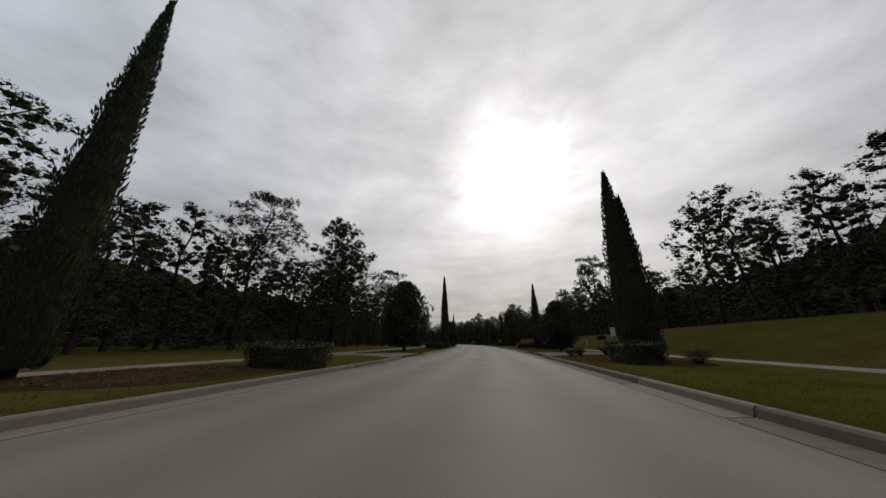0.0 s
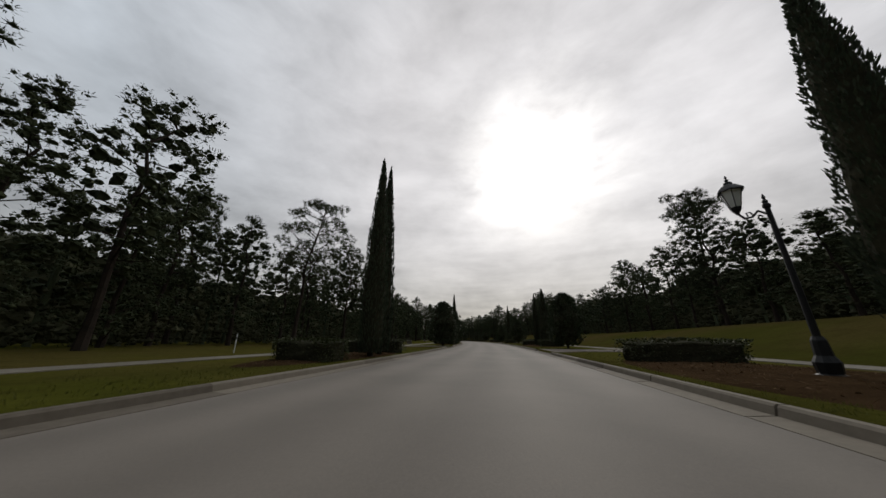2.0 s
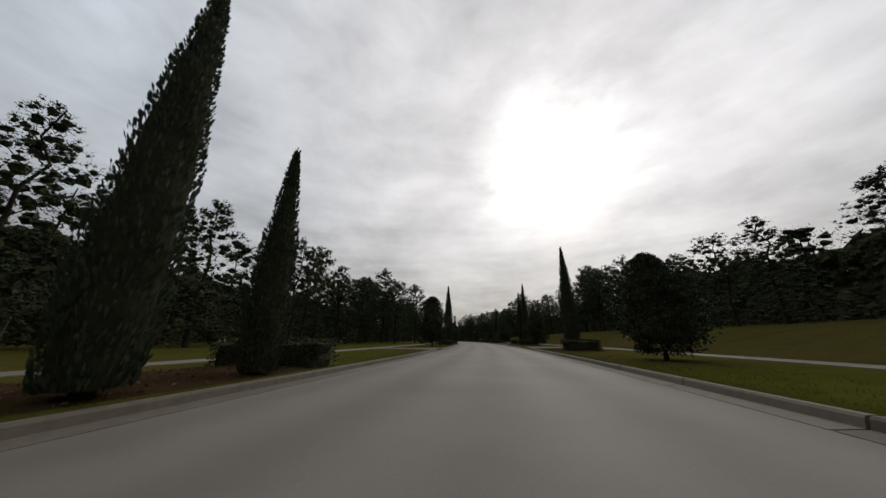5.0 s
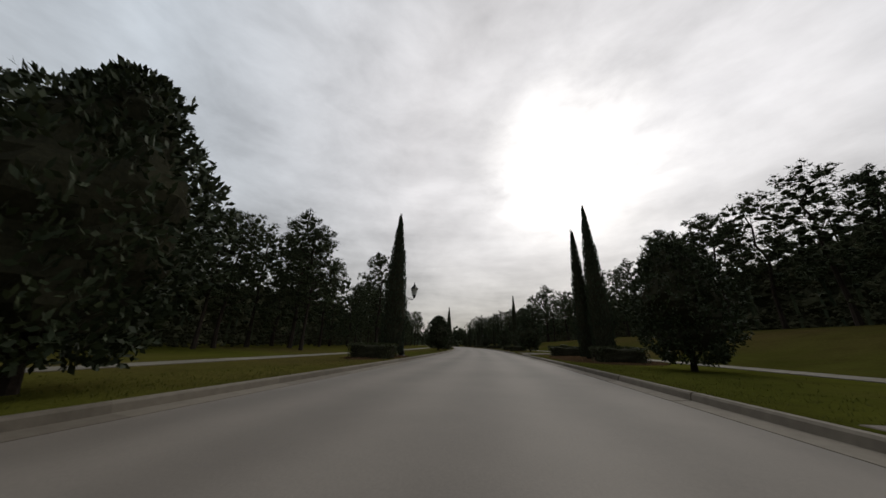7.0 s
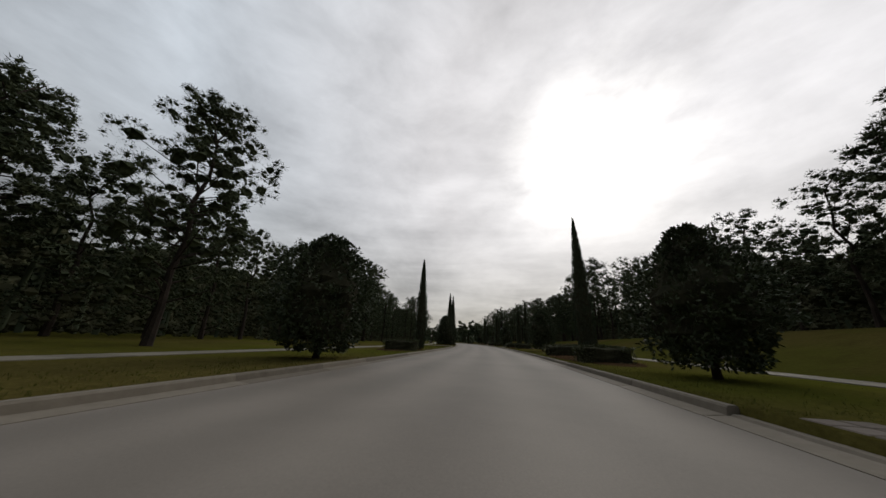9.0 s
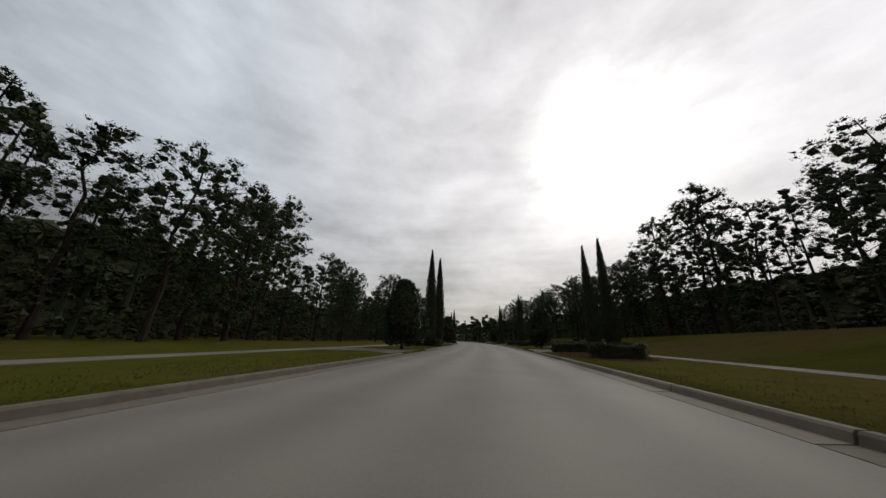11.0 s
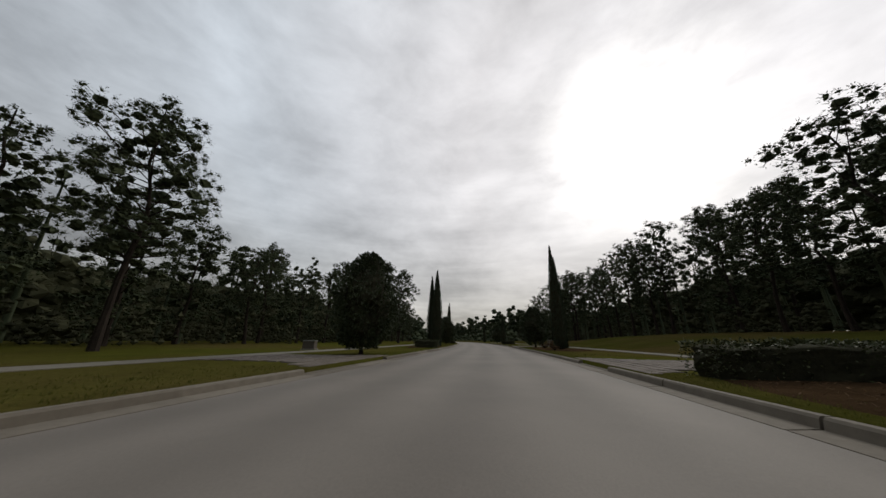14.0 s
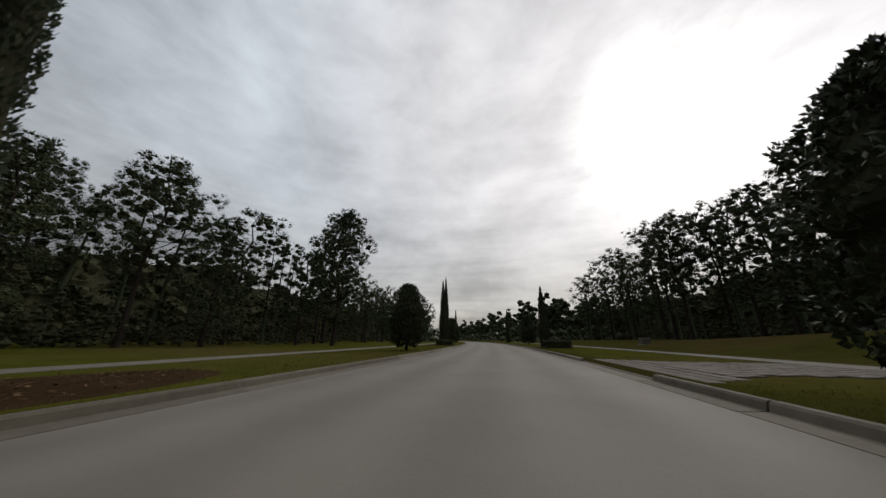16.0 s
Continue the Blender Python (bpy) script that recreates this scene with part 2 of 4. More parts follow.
def bend(s):
    e = min(max(s, -100.0), 300.0)
    th = K1 * e + K2 * e * e / 2 + K3 * e**3 / 3
    return th + (s - e) * (K1 + K2 * e + K3 * e * e)


STEP = 1.0
LINE = {}
_x = _y = 0.0
for _i in range(0, 1200):
    LINE[_i] = (_x, _y)
    _x, _y = _x - math.sin(bend((_i + 1) * STEP)) * STEP, _y + math.cos(bend((_i + 1) * STEP)) * STEP
_x = _y = 0.0
for _i in range(-1, -401, -1):
    _x, _y = _x + math.sin(bend((_i + 1) * STEP)) * STEP, _y - math.cos(bend((_i + 1) * STEP)) * STEP
    LINE[_i] = (_x, _y)


def along(s, d, z=0.0):
    """The place s metres down the road and d metres to the left of the driven line."""
    i = int(math.floor(s / STEP))
    f = s / STEP - i
    (xa, ya), (xb, yb) = LINE[i], LINE[i + 1]
    th = bend(s)
    return Vector((xa + (xb - xa) * f - d * math.cos(th), ya + (yb - ya) * f - d * math.sin(th), z))


def ease(a, b, x):
    t = min(max((x - a) / (b - a), 0.0), 1.0)
    return t * t * (3 - 2 * t)


KERB = 0.14


def rise(s, d):
    """Height of the lawns beyond the kerbs."""
    wave = noise.noise(Vector((s * 0.03, d * 0.05, 3.1)))
    if d < 0:
        bank = (2.5 + 0.3 * math.sin(s * 0.05)) * (1 - 0.28 * ease(190, 240, s) - 0.38 * ease(258, 290, s))
        return KERB + bank * (0.75 * ease(-10.5, -21.0, d) + 0.25 * ease(-18, -30, d)) + 1.0 * ease(-30, -90, d) + 0.16 * wave * ease(-11, -16, d)
    return KERB + 0.35 * ease(11.0, 30.0, d) + 0.8 * ease(30, 120, d) + 0.14 * wave * ease(12, 18, d)


def stand(s, d, turn=0.0, size=1.0, tall=None, sink=0.03):
    """The pose of a thing that stands on the lawn."""
    p = along(s, d, rise(s, d) - sink)
    return Matrix.Translation(p) @ Matrix.Rotation(bend(s) + turn, 4, "Z") @ Matrix.Diagonal((size, size, tall or size, 1))


# ---- ground, road, kerbs, paths ----
S_MIN, S_MAX = -120, 600
rows_s = list(range(S_MIN, S_MAX + 1, 4))
cols_d = [-900, -500, -300, -200, -140, -100, -80, -65, -55, -48, -42, -37, -33, -30, -27, -24, -21, -18, -16, -14, -12, -10.5, -9, -7.5, -6, -4.8, DR - 0.16, DR - 0.155, DL + 0.155, DL + 0.16, 6, 7.5, 9, 10.5, 12, 14, 16, 18, 21, 24, 27, 30, 35, 42, 50, 60, 80, 110, 150, 210, 300, 400]
g = Shape()
for s in rows_s:
    for d in cols_d:
        g.v.append(tuple(along(s, d, -0.3 if DR - 0.158 < d < DL + 0.158 else rise(s, d))))
nc = len(cols_d)
for r in range(len(rows_s) - 1):
    for c in range(nc - 1):
        g.f.append((r * nc + c + 1, r * nc + c, (r + 1) * nc + c, (r + 1) * nc + c + 1))
ground = part("ground", g, GRASS, None, "", True)
ground.data.materials.append(TAN_GRASS)
brown = [1 if cols_d[i % (nc - 1) + 1] <= -10.4 else 0 for i in range(len(g.f))]
ground.data.polygons.foreach_set("material_index", brown)
tagged(ground, "green and tan winter lawns with a low bank", "ground", kind="structure")

g = Shape()
lanes = [DR + 0.02, DR + 1.2, -0.6, 0.6, 2.0, DL - 1.2, DL - 0.02]
offsets = []
for s in range(S_MIN, S_MAX + 1, 2):
    for d in lanes:
        mid = (DL + DR) / 2
        offsets.append(d - mid)
        g.v.append(tuple(along(s, d, 0.03 - 0.05 * ((d - mid) / 4.0) ** 2)))
nl = len(lanes)
for r in range((S_MAX - S_MIN) // 2):
    for c in range(nl - 1):
        g.f.append((r * nl + c + 1, r * nl + c, (r + 1) * nl + c, (r + 1) * nl + c + 1))
road = part("road", g, ASPHALT, None, "", True)
road.data.attributes.new("across", "FLOAT", "POINT").data.foreach_set("value", offsets)
tagged(road, "pale grey worn asphalt road without lane lines", "road", kind="structure")


# ---- trees ----
def spike(shape, p, way, length, width, rnd):
    """One thin leaf blade, folded slightly."""
    side = way.cross(Vector((rnd.uniform(-1, 1), rnd.uniform(-1, 1), rnd.uniform(-1, 1))))
    if side.length < 1e-4:
        return
    side = side.normalized() * width * 0.5
    k = len(shape.v)
    q = p + way * length
    shape.v += [tuple(p - side * 0.4), tuple(p + way * length * 0.55 - side), tuple(q), tuple(p + way * length * 0.55 + side)]
    shape.f.append((k, k + 1, k + 2, k + 3))


def ball_way(rnd):
    z, a = rnd.uniform(-1, 1), rnd.uniform(0, 2 * math.pi)
    r = math.sqrt(1 - z * z)
    return Vector((r * math.cos(a), r * math.sin(a), z))


def clump(shape, p, size, rnd, heart=0.42):
    """The dense heart of a brush of needles or a leaf clump."""
    k = len(shape.v)
    r = size * heart
    turn = rnd.uniform(0, 1.6)
    for dx, dy, dz in ((1, 0, 0), (0, 1, 0), (-1, 0, 0), (0, -1, 0), (0, 0, 1), (0, 0, -0.7)):
        x, y = dx * math.cos(turn) - dy * math.sin(turn), dx * math.sin(turn) + dy * math.cos(turn)
        f = r * rnd.uniform(0.7, 1.25)
        shape.v.append((p.x + x * f, p.y + y * f, p.z + dz * f))
    for i in range(4):
        j = (i + 1) % 4
        shape.f += [(k + i, k + j, k + 4), (k + j, k + i, k + 5)]


GOLD = (1 + math.sqrt(5)) / 2
ICO = [Vector(q).normalized() for q in ((-1, GOLD, 0), (1, GOLD, 0), (-1, -GOLD, 0), (1, -GOLD, 0), (0, -1, GOLD), (0, 1, GOLD), (0, -1, -GOLD), (0, 1, -GOLD), (GOLD, 0, -1), (GOLD, 0, 1), (-GOLD, 0, -1), (-GOLD, 0, 1))]
ICO_FACES = [(a, b, c) for a in range(12) for b in range(a + 1, 12) for c in range(b + 1, 12)
             if max((ICO[a] - ICO[b]).length, (ICO[b] - ICO[c]).length, (ICO[a] - ICO[c]).length) < 1.1]


def lobe(shape, p, r, rnd, flat=0.75):
    """The dense middle of a bough: a small lumpy mass of twigs and needles."""
    k = len(shape.v)
    for q in ICO:
        f = r * rnd.uniform(0.65, 1.3)
        shape.v.append((p.x + q.x * f, p.y + q.y * f, p.z + q.z * f * flat))
    shape.f += [(a + k, b + k, c + k) for a, b, c in ICO_FACES]


def soup(shape, p, size, count, half, rnd, long=0.45):
    """Loose needles round a bough, thrown every way."""
    for _ in range(count):
        way = ball_way(rnd)
        q = p + way * size * rnd.uniform(0.0, 0.85)
        way = (way + ball_way(rnd) * 0.6 + Vector((0, 0, 0.2))).normalized()
        side = way.cross(ball_way(rnd))
        if side.length < 1e-3:
            continue
        side = side.normalized() * half
        k = len(shape.v)
        shape.v += [tuple(q - side), tuple(q + side), tuple(q + way * long * rnd.uniform(0.55, 1.0))]
        shape.f.append((k, k + 1, k + 2))


def pine_meshes(seed, clear=0.42, wide=2.7, limbs=34, lean=0.0, fine=False, cone=0.0, tips=6, dense=True):
    """A loblolly pine 15 m tall: limbs out of a bare leaning trunk, each ending in round brushes of fine needles."""
    rnd = random.Random(seed)
    wood, crown = Shape(), Shape()
    h = 15.0
    bow = [(rnd.uniform(-0.09, 0.09) * k + 1.5 * lean * (k / 8) ** 1.5, rnd.uniform(-0.09, 0.09) * k * 0.8, h * k / 8) for k in range(9)]
    wood.tube(bow, [0.17 * (1 - 0.86 * k / 8) + 0.012 + (0.06 if k == 0 else 0) for k in range(9)], 7)
    ph = rnd.uniform(0, 50)

    def trunk(z):
        z = min(max(z, 0.0), h * 0.99)
        k = min(int(z / h * 8), 7)
        return Vector(bow[k]).lerp(Vector(bow[k + 1]), z / h * 8 - k)

    def brush(p, out, size):
        # a twig's end: a dense middle with needles standing out all round it
        clump(crown, p, size, rnd, 0.34 if dense else 0.3)
        half = 0.016 if fine else 0.028
        for _ in range(24 if fine else 12):
            way = (ball_way(rnd) + out * 0.3 + Vector((0, 0, 0.2))).normalized()
            side = way.cross(ball_way(rnd))
            if side.length < 1e-3:
                continue
            side = side.normalized() * half
            q = p + way * size * rnd.uniform(0.25, 0.62)
            k = len(crown.v)
            crown.v += [tuple(q - side), tuple(q + side), tuple(q + way * size * rnd.uniform(0.28, 0.45))]
            crown.f.append((k, k + 1, k + 2))

    low, high = h * clear, h * 0.97
    for b in range(limbs):
        f = ((b + rnd.random()) / limbs) ** (0.85 if dense else 0.7)
        z = low + (high - low) * f
        a = b * 2.39996 + rnd.uniform(-0.4, 0.4)
        dome = math.sqrt(max(0.0, 1 - (max(0.0, f - 0.42) / 0.6) ** 2)) * (0.62 + 0.38 * min(1.0, f / 0.42))
        spire = 0.10 + 0.95 * (1 - f) ** 0.8
        r = wide * (dome * (1 - cone) + spire * cone)
        r *= 1 + 0.5 * noise.noise(Vector((math.cos(a) * 1.2, math.sin(a) * 1.2, z * 0.55 + ph)))
        r *= rnd.uniform(0.7, 1.12)
        hub = trunk(z)
        end = hub + Vector((math.cos(a) * r, math.sin(a) * r, rnd.gauss(0.0, 0.3) + 0.12 * r))
        start = trunk(z - r * rnd.uniform(0.15, 0.65))
        mid = start.lerp(end, 0.5) - Vector((0, 0, r * rnd.uniform(0.02, 0.10)))
        if fine or b % 2 == 0:
            wood.tube([start, mid, end], [0.055 * (1 - 0.5 * f), 0.034, 0.012], 4 if fine else 3)
        out = (end - start).normalized()
        count = max(4, round(tips * (0.55 + 0.5 * r / wide)))
        # a billow of foliage at the bough's end: shaded twigs inside, brushes all over it
        full = rnd.uniform(0.55, 0.85) * (0.72 + 0.13 * r)
        flat = 0.85 if dense else 0.5
        heart = end - out * full * 0.35
        lobe(crown, heart, full * (0.4 if dense else 0.25), rnd, flat)
        soup(crown, heart, full * 1.15, (90 if fine else 46) if dense else 46, 0.015 if fine else 0.031, rnd, 0.24 if fine else 0.3)
        if dense:
            inner = start.lerp(end, 0.45) + ball_way(rnd) * 0.2
            lobe(crown, inner, full * 0.42, rnd, 0.8)
            soup(crown, inner, full * 0.9, 16, 0.02 if fine else 0.034, rnd, 0.3)
        for k in range(count):
            off = (ball_way(rnd) + out * 0.35 + Vector((0, 0, 0.2))).normalized() * full * rnd.uniform(0.8, 1.15)
            off.z *= flat
            p = heart + off
            brush(p, off.normalized(), rnd.uniform(0.27, 0.41) if fine else rnd.uniform(0.32, 0.48))
            if fine and k % 2:
                wood.tube([heart, p], [0.014, 0.007], 3)
    for k in range(6):
        brush(trunk(h * 0.985) + ball_way(rnd) * 0.3, Vector((0, 0, 1)), 0.34)
    return wood, crown


def cypress_meshes(seed, forked=False, fat=1.0):
    """An Italian cypress 10 m tall: a dense spire of upright sprays with a ragged outline."""
    rnd = random.Random(seed)
    wood, core, crown = Shape(), Shape(), Shape()
    wood.tube([(0, 0, 0), (0.02, 0, 0.5), (0, 0.02, 1.2)], [0.2, 0.16, 0.14], 8)
    stems = [((0.0, 0.0), 10.0, 1.0)]
    if forked:
        stems.append(((0.42 * fat, 0.2), 8.3, 0.62))
    for (ox, oy), top, thick in stems:
        def radius(z, top=top, thick=thick):
            f = z / top
            return thick * fat * 0.98 * min(1.0, 0.62 + f * 1.5) * max(0.0, 1 - f) ** 0.92 * (1 + 0.5 * f) + 0.012

        ph = rnd.uniform(0, 9)
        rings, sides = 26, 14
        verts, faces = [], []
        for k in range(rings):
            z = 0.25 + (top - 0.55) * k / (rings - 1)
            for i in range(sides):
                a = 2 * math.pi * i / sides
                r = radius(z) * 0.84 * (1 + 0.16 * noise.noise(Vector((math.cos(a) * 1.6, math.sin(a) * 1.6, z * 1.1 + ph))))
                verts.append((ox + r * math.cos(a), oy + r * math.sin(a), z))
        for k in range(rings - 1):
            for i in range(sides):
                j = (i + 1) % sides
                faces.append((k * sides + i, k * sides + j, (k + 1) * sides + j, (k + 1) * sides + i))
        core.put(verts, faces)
        for _ in range(int(4800 * thick)):
            f = rnd.random() ** 1.25
            z = 0.2 + (top - 0.3) * f
            a = rnd.uniform(0, 2 * math.pi)
            bulge = 1 + 0.2 * noise.noise(Vector((math.cos(a) * 1.6, math.sin(a) * 1.6, z * 1.1 + ph))) + 0.16 * noise.noise(Vector((math.cos(a) * 4.0, math.sin(a) * 4.0, z * 2.6 + ph)))
            r = radius(z) * bulge * rnd.uniform(0.84, 1.05)
            way = Vector((math.cos(a) * 0.4, math.sin(a) * 0.4, rnd.uniform(0.6, 1.3))).normalized()
            p = Vector((ox + r * math.cos(a), oy + r * math.sin(a), z))
            spike(crown, p, way, rnd.uniform(0.10, 0.24), rnd.uniform(0.04, 0.09), rnd)
        for _ in range(26):
            p = Vector((ox + rnd.uniform(-0.05, 0.05), oy + rnd.uniform(-0.05, 0.05), top - rnd.uniform(0.1, 0.7)))
            spike(crown, p, Vector((rnd.uniform(-0.2, 0.2), rnd.uniform(-0.2, 0.2), 1)).normalized(), rnd.uniform(0.25, 0.5), 0.1, rnd)
    return wood, core, crown


def magnolia_meshes(seed, peak=0.5):
    """A broad evergreen 5 m tall on a short forked trunk, with large glossy leaves almost to the ground."""
    rnd = random.Random(seed)
    wood, core, crown = Shape(), Shape(), Shape()
    h = 5.0
    wood.tube([(0, 0, 0), (0.03, 0, 0.35), (0, 0.04, 0.9), (0, 0, 2.6)], [0.16, 0.12, 0.11, 0.04], 8)
    for k in range(7):
        a = k * 0.9 + rnd.uniform(-0.2, 0.2)
        wood.tube([(0, 0, 0.35 + 0.05 * k), (0.5 * math.cos(a), 0.5 * math.sin(a), 0.75 + 0.06 * k), (1.2 * math.cos(a), 1.2 * math.sin(a), 1.3 + 0.1 * k)], [0.06, 0.045, 0.02], 5)
    ph = rnd.uniform(0, 20)

    def radius(z, a):
        f = (z - 0.3) / (h - 0.3)
        base = 2.05 * max(0.0, math.sin(math.pi * min(1.0, (0.06 + 0.94 * f) ** (0.76 + 0.22 * peak)))) ** 0.72
        lump = noise.noise(Vector((math.cos(a) * 1.3, math.sin(a) * 1.3, z * 0.75 + ph))) * 0.42 + noise.noise(Vector((math.cos(a) * 3.1, math.sin(a) * 3.1, z * 2.1 + ph))) * 0.34
        return base * (1 + lump) + 0.06

    rings, sides = 15, 16
    verts, faces = [], []
    for k in range(rings):
        z = 0.75 + (h - 1.0) * k / (rings - 1)
        for i in range(sides):
            a = 2 * math.pi * i / sides
            r = radius(z, a) * 0.68
            verts.append((r * math.cos(a), r * math.sin(a), z))
    for k in range(rings - 1):
        for i in range(sides):
            j = (i + 1) % sides
            faces.append((k * sides + i, k * sides + j, (k + 1) * sides + j, (k + 1) * sides + i))
    faces += [tuple(range(sides - 1, -1, -1)), tuple(range((rings - 1) * sides, rings * sides))]
    core.put(verts, faces)
    for _ in range(2200):
        z = 0.35 + (h - 0.4) * rnd.random() ** 1.05
        a = rnd.uniform(0, 2 * math.pi)
        r = radius(z, a) * (1.06 - 0.36 * rnd.random() ** 1.4)
        p = Vector((r * math.cos(a), r * math.sin(a), z))
        out = (Vector((math.cos(a), math.sin(a), 0.35 + 0.5 * (z / h - 0.4)))).normalized()
        for _ in range(4):
            way = (out + ball_way(rnd) * 0.95).normalized()
            spike(crown, p + ball_way(rnd) * 0.07, way, rnd.uniform(0.14, 0.23), rnd.uniform(0.065, 0.1), rnd)
    return wood, core, crown


def hedge_meshes(seed, lx=3.6, ly=1.3, hz=0.85):
    """A clipped hedge, a rounded block of small leaves."""
    rnd = random.Random(seed)
    core, leaves = Shape(), Shape()

    def skin(u, v):
        a = 2 * math.pi * u
        c, s = math.cos(a), math.sin(a)
        e = 0.5
        x = math.copysign(abs(c) ** e, c) * lx / 2
        y = math.copysign(abs(s) ** e, s) * ly / 2
        z = hz * math.sin(min(1.0, v * 1.5) * math.pi / 2) ** 0.85
        inset = max(0.0, (v - 0.45) / 0.55)
        k = 1 - 0.98 * inset**1.8
        n_ = 1 + 0.13 * noise.noise(Vector((x * 1.5, y * 1.5, z * 2 + seed))) + 0.07 * noise.noise(Vector((x * 4.0, y * 4.0, z * 5 + seed)))
        return Vector((x * k * n_, y * k * n_, z * n_ * (1 - 0.06 * (1 - inset) * (v > 0.55))))

    nu, nv = 28, 10
    verts = [tuple(skin(i / nu, k / (nv - 1)) * 0.93) for k in range(nv) for i in range(nu)]
    faces = [(k * nu + i, k * nu + (i + 1) % nu, (k + 1) * nu + (i + 1) % nu, (k + 1) * nu + i) for k in range(nv - 1) for i in range(nu)]
    core.put(verts, faces)
    for _ in range(2600):
        p = skin(rnd.random(), rnd.random() ** 0.9)
        way = (Vector((p.x / lx, p.y / ly * 1.5, p.z * 0.5)).normalized() + ball_way(rnd) * 0.9).normalized()
        spike(leaves, p * rnd.uniform(0.94, 1.04), way, rnd.uniform(0.05, 0.11), rnd.uniform(0.03, 0.055), rnd)
    return core, leaves


def kind_of_tree(name, parts, label, category, group):
    """A model with its parts, parked out of the way until it is copied into place."""
    ob = thing(name, label, category, group)
    for nm, shape, mat in parts:
        part(nm, shape, mat, ob, smooth=mat is NEEDLE)
    return ob


class Plant:
    """Puts the first one of each model where it belongs and copies it for the rest."""

    def __init__(self, model):
        self.model, self.used = model, False

    def at(self, m, label=""):
        if self.used:
            k = self.model.scale
            ob = copy_thing(self.model, m @ Matrix.Diagonal((1 / k.x, 1 / k.y, 1 / k.z, 1)))
        else:
            ob, self.used = self.model, True
            ob.matrix_basis = m
        if label:
            ob["label"] = label
        return ob


FINE_PINES = []
for seed, clear, wide, limbs, lean, cone, dense in ((16, 0.34, 3.1, 58, 0.2, 0.0, True), (17, 0.18, 3.1, 62, 0.0, 0.3, True), (18, 0.42, 3.1, 46, 0.5, 0.0, False), (19, 0.76, 2.3, 22, 0.8, 0.0, False)):
    wd, cr = pine_meshes(seed, clear, wide, limbs, lean, True, cone, 15 if dense else 18, dense)
    FINE_PINES.append(Plant(kind_of_tree("pine_tree", [("trunk", wd, BARK), ("crown", cr, NEEDLE)], "tall dark green pine standing clear of the wood", "pine tree", "pines of the wood")))
PINES = []
for seed, clear, wide, limbs, lean, cone, tips in ((11, 0.26, 2.9, 42, 0.3, 0.0, 9), (12, 0.15, 2.8, 46, 0.0, 0.3, 8), (14, 0.08, 2.8, 46, -0.3, 0.6, 8), (15, 0.32, 3.2, 40, 0.4, 0.0, 9), (11, 0.22, 2.9, 30, 0.2, 0.2, 6)):
    wd, cr = pine_meshes(seed, clear, wide, limbs, lean, False, cone, tips)
    PINES.append(Plant(kind_of_tree("pine_tree", [("trunk", wd, BARK), ("crown", cr, NEEDLE)], "tall dark green pine with a bare lower trunk", "pine tree", "pines of the wood")))
CYPRESSES = []
for seed, forked, fat in ((21, False, 1.0), (22, False, 0.9), (23, True, 1.1)):
    wd, co, cr = cypress_meshes(seed, forked, fat)
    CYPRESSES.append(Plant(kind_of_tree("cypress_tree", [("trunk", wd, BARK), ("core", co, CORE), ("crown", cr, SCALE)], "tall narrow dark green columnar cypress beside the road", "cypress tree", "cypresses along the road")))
MAGNOLIAS = []
for seed, peak in ((31, 0.5), (32, 0.9), (33, 0.2)):
    wd, co, cr = magnolia_meshes(seed, peak)
    MAGNOLIAS.append(Plant(kind_of_tree("magnolia_tree", [("trunk", wd, BARK), ("core", co, CORE), ("crown", cr, LEAF)], "round dark evergreen tree with glossy leaves on the verge", "evergreen tree", "evergreens along the road")))
HEDGES = []
for seed, lx in ((41, 3.6), (42, 2.4)):
    co, le = hedge_meshes(seed, lx)
    HEDGES.append(Plant(kind_of_tree("hedge", [("core", co, CORE), ("foliage", le, BOX)], "low clipped dark green hedge in a mulch bed", "hedge", "clipped hedges by the cypresses")))

def shrub_meshes(seed):
    """A low winter shrub: a fan of thin twigs with a few brown leaves left on them."""
    rnd = random.Random(seed)
    twigs, leaves = Shape(), Shape()
    for _ in range(70):
        a, lean = rnd.uniform(0, 2 * math.pi), rnd.uniform(0.2, 1.1)
        tip = Vector((math.cos(a) * lean * 0.8, math.sin(a) * lean * 0.8, rnd.uniform(0.45, 0.95)))
        mid = tip * 0.5 + Vector((rnd.uniform(-0.06, 0.06), rnd.uniform(-0.06, 0.06), 0.08))
        twigs.tube([(tip.x * 0.08, tip.y * 0.08, 0), mid, tip], [0.011, 0.008, 0.004], 3)
        for _ in range(4):
            end = mid.lerp(tip, rnd.random()) + ball_way(rnd) * 0.16
            twigs.tube([mid.lerp(tip, rnd.random() * 0.7), end], [0.005, 0.003], 3)
            for _ in range(4):
                spike(leaves, end + ball_way(rnd) * 0.07, ball_way(rnd), rnd.uniform(0.04, 0.08), rnd.uniform(0.02, 0.04), rnd)
    return twigs, leaves


tw, le = shrub_meshes(45)
SHRUB = Plant(kind_of_tree("shrub", [("twigs", tw, BARK), ("foliage", le, LITTER)], "low twiggy brown winter shrub in a mulch bed", "shrub", "winter shrubs in the beds"))
for i, (s, d, size) in enumerate(((18.4, -5.3, 0.55), (18.8, -6.9, 0.6), (17.6, -4.6, 0.5), (11.6, -7.2, 0.6), (246.2, -5.3, 0.6), (247.4, -7.4, 0.75), (249.4, -6.6, 0.85), (250.0, -8.0, 0.8), (241.2, -5.0, 0.5))):
    SHRUB.at(stand(s, d, 1.9 * i, size, size, 0.0))

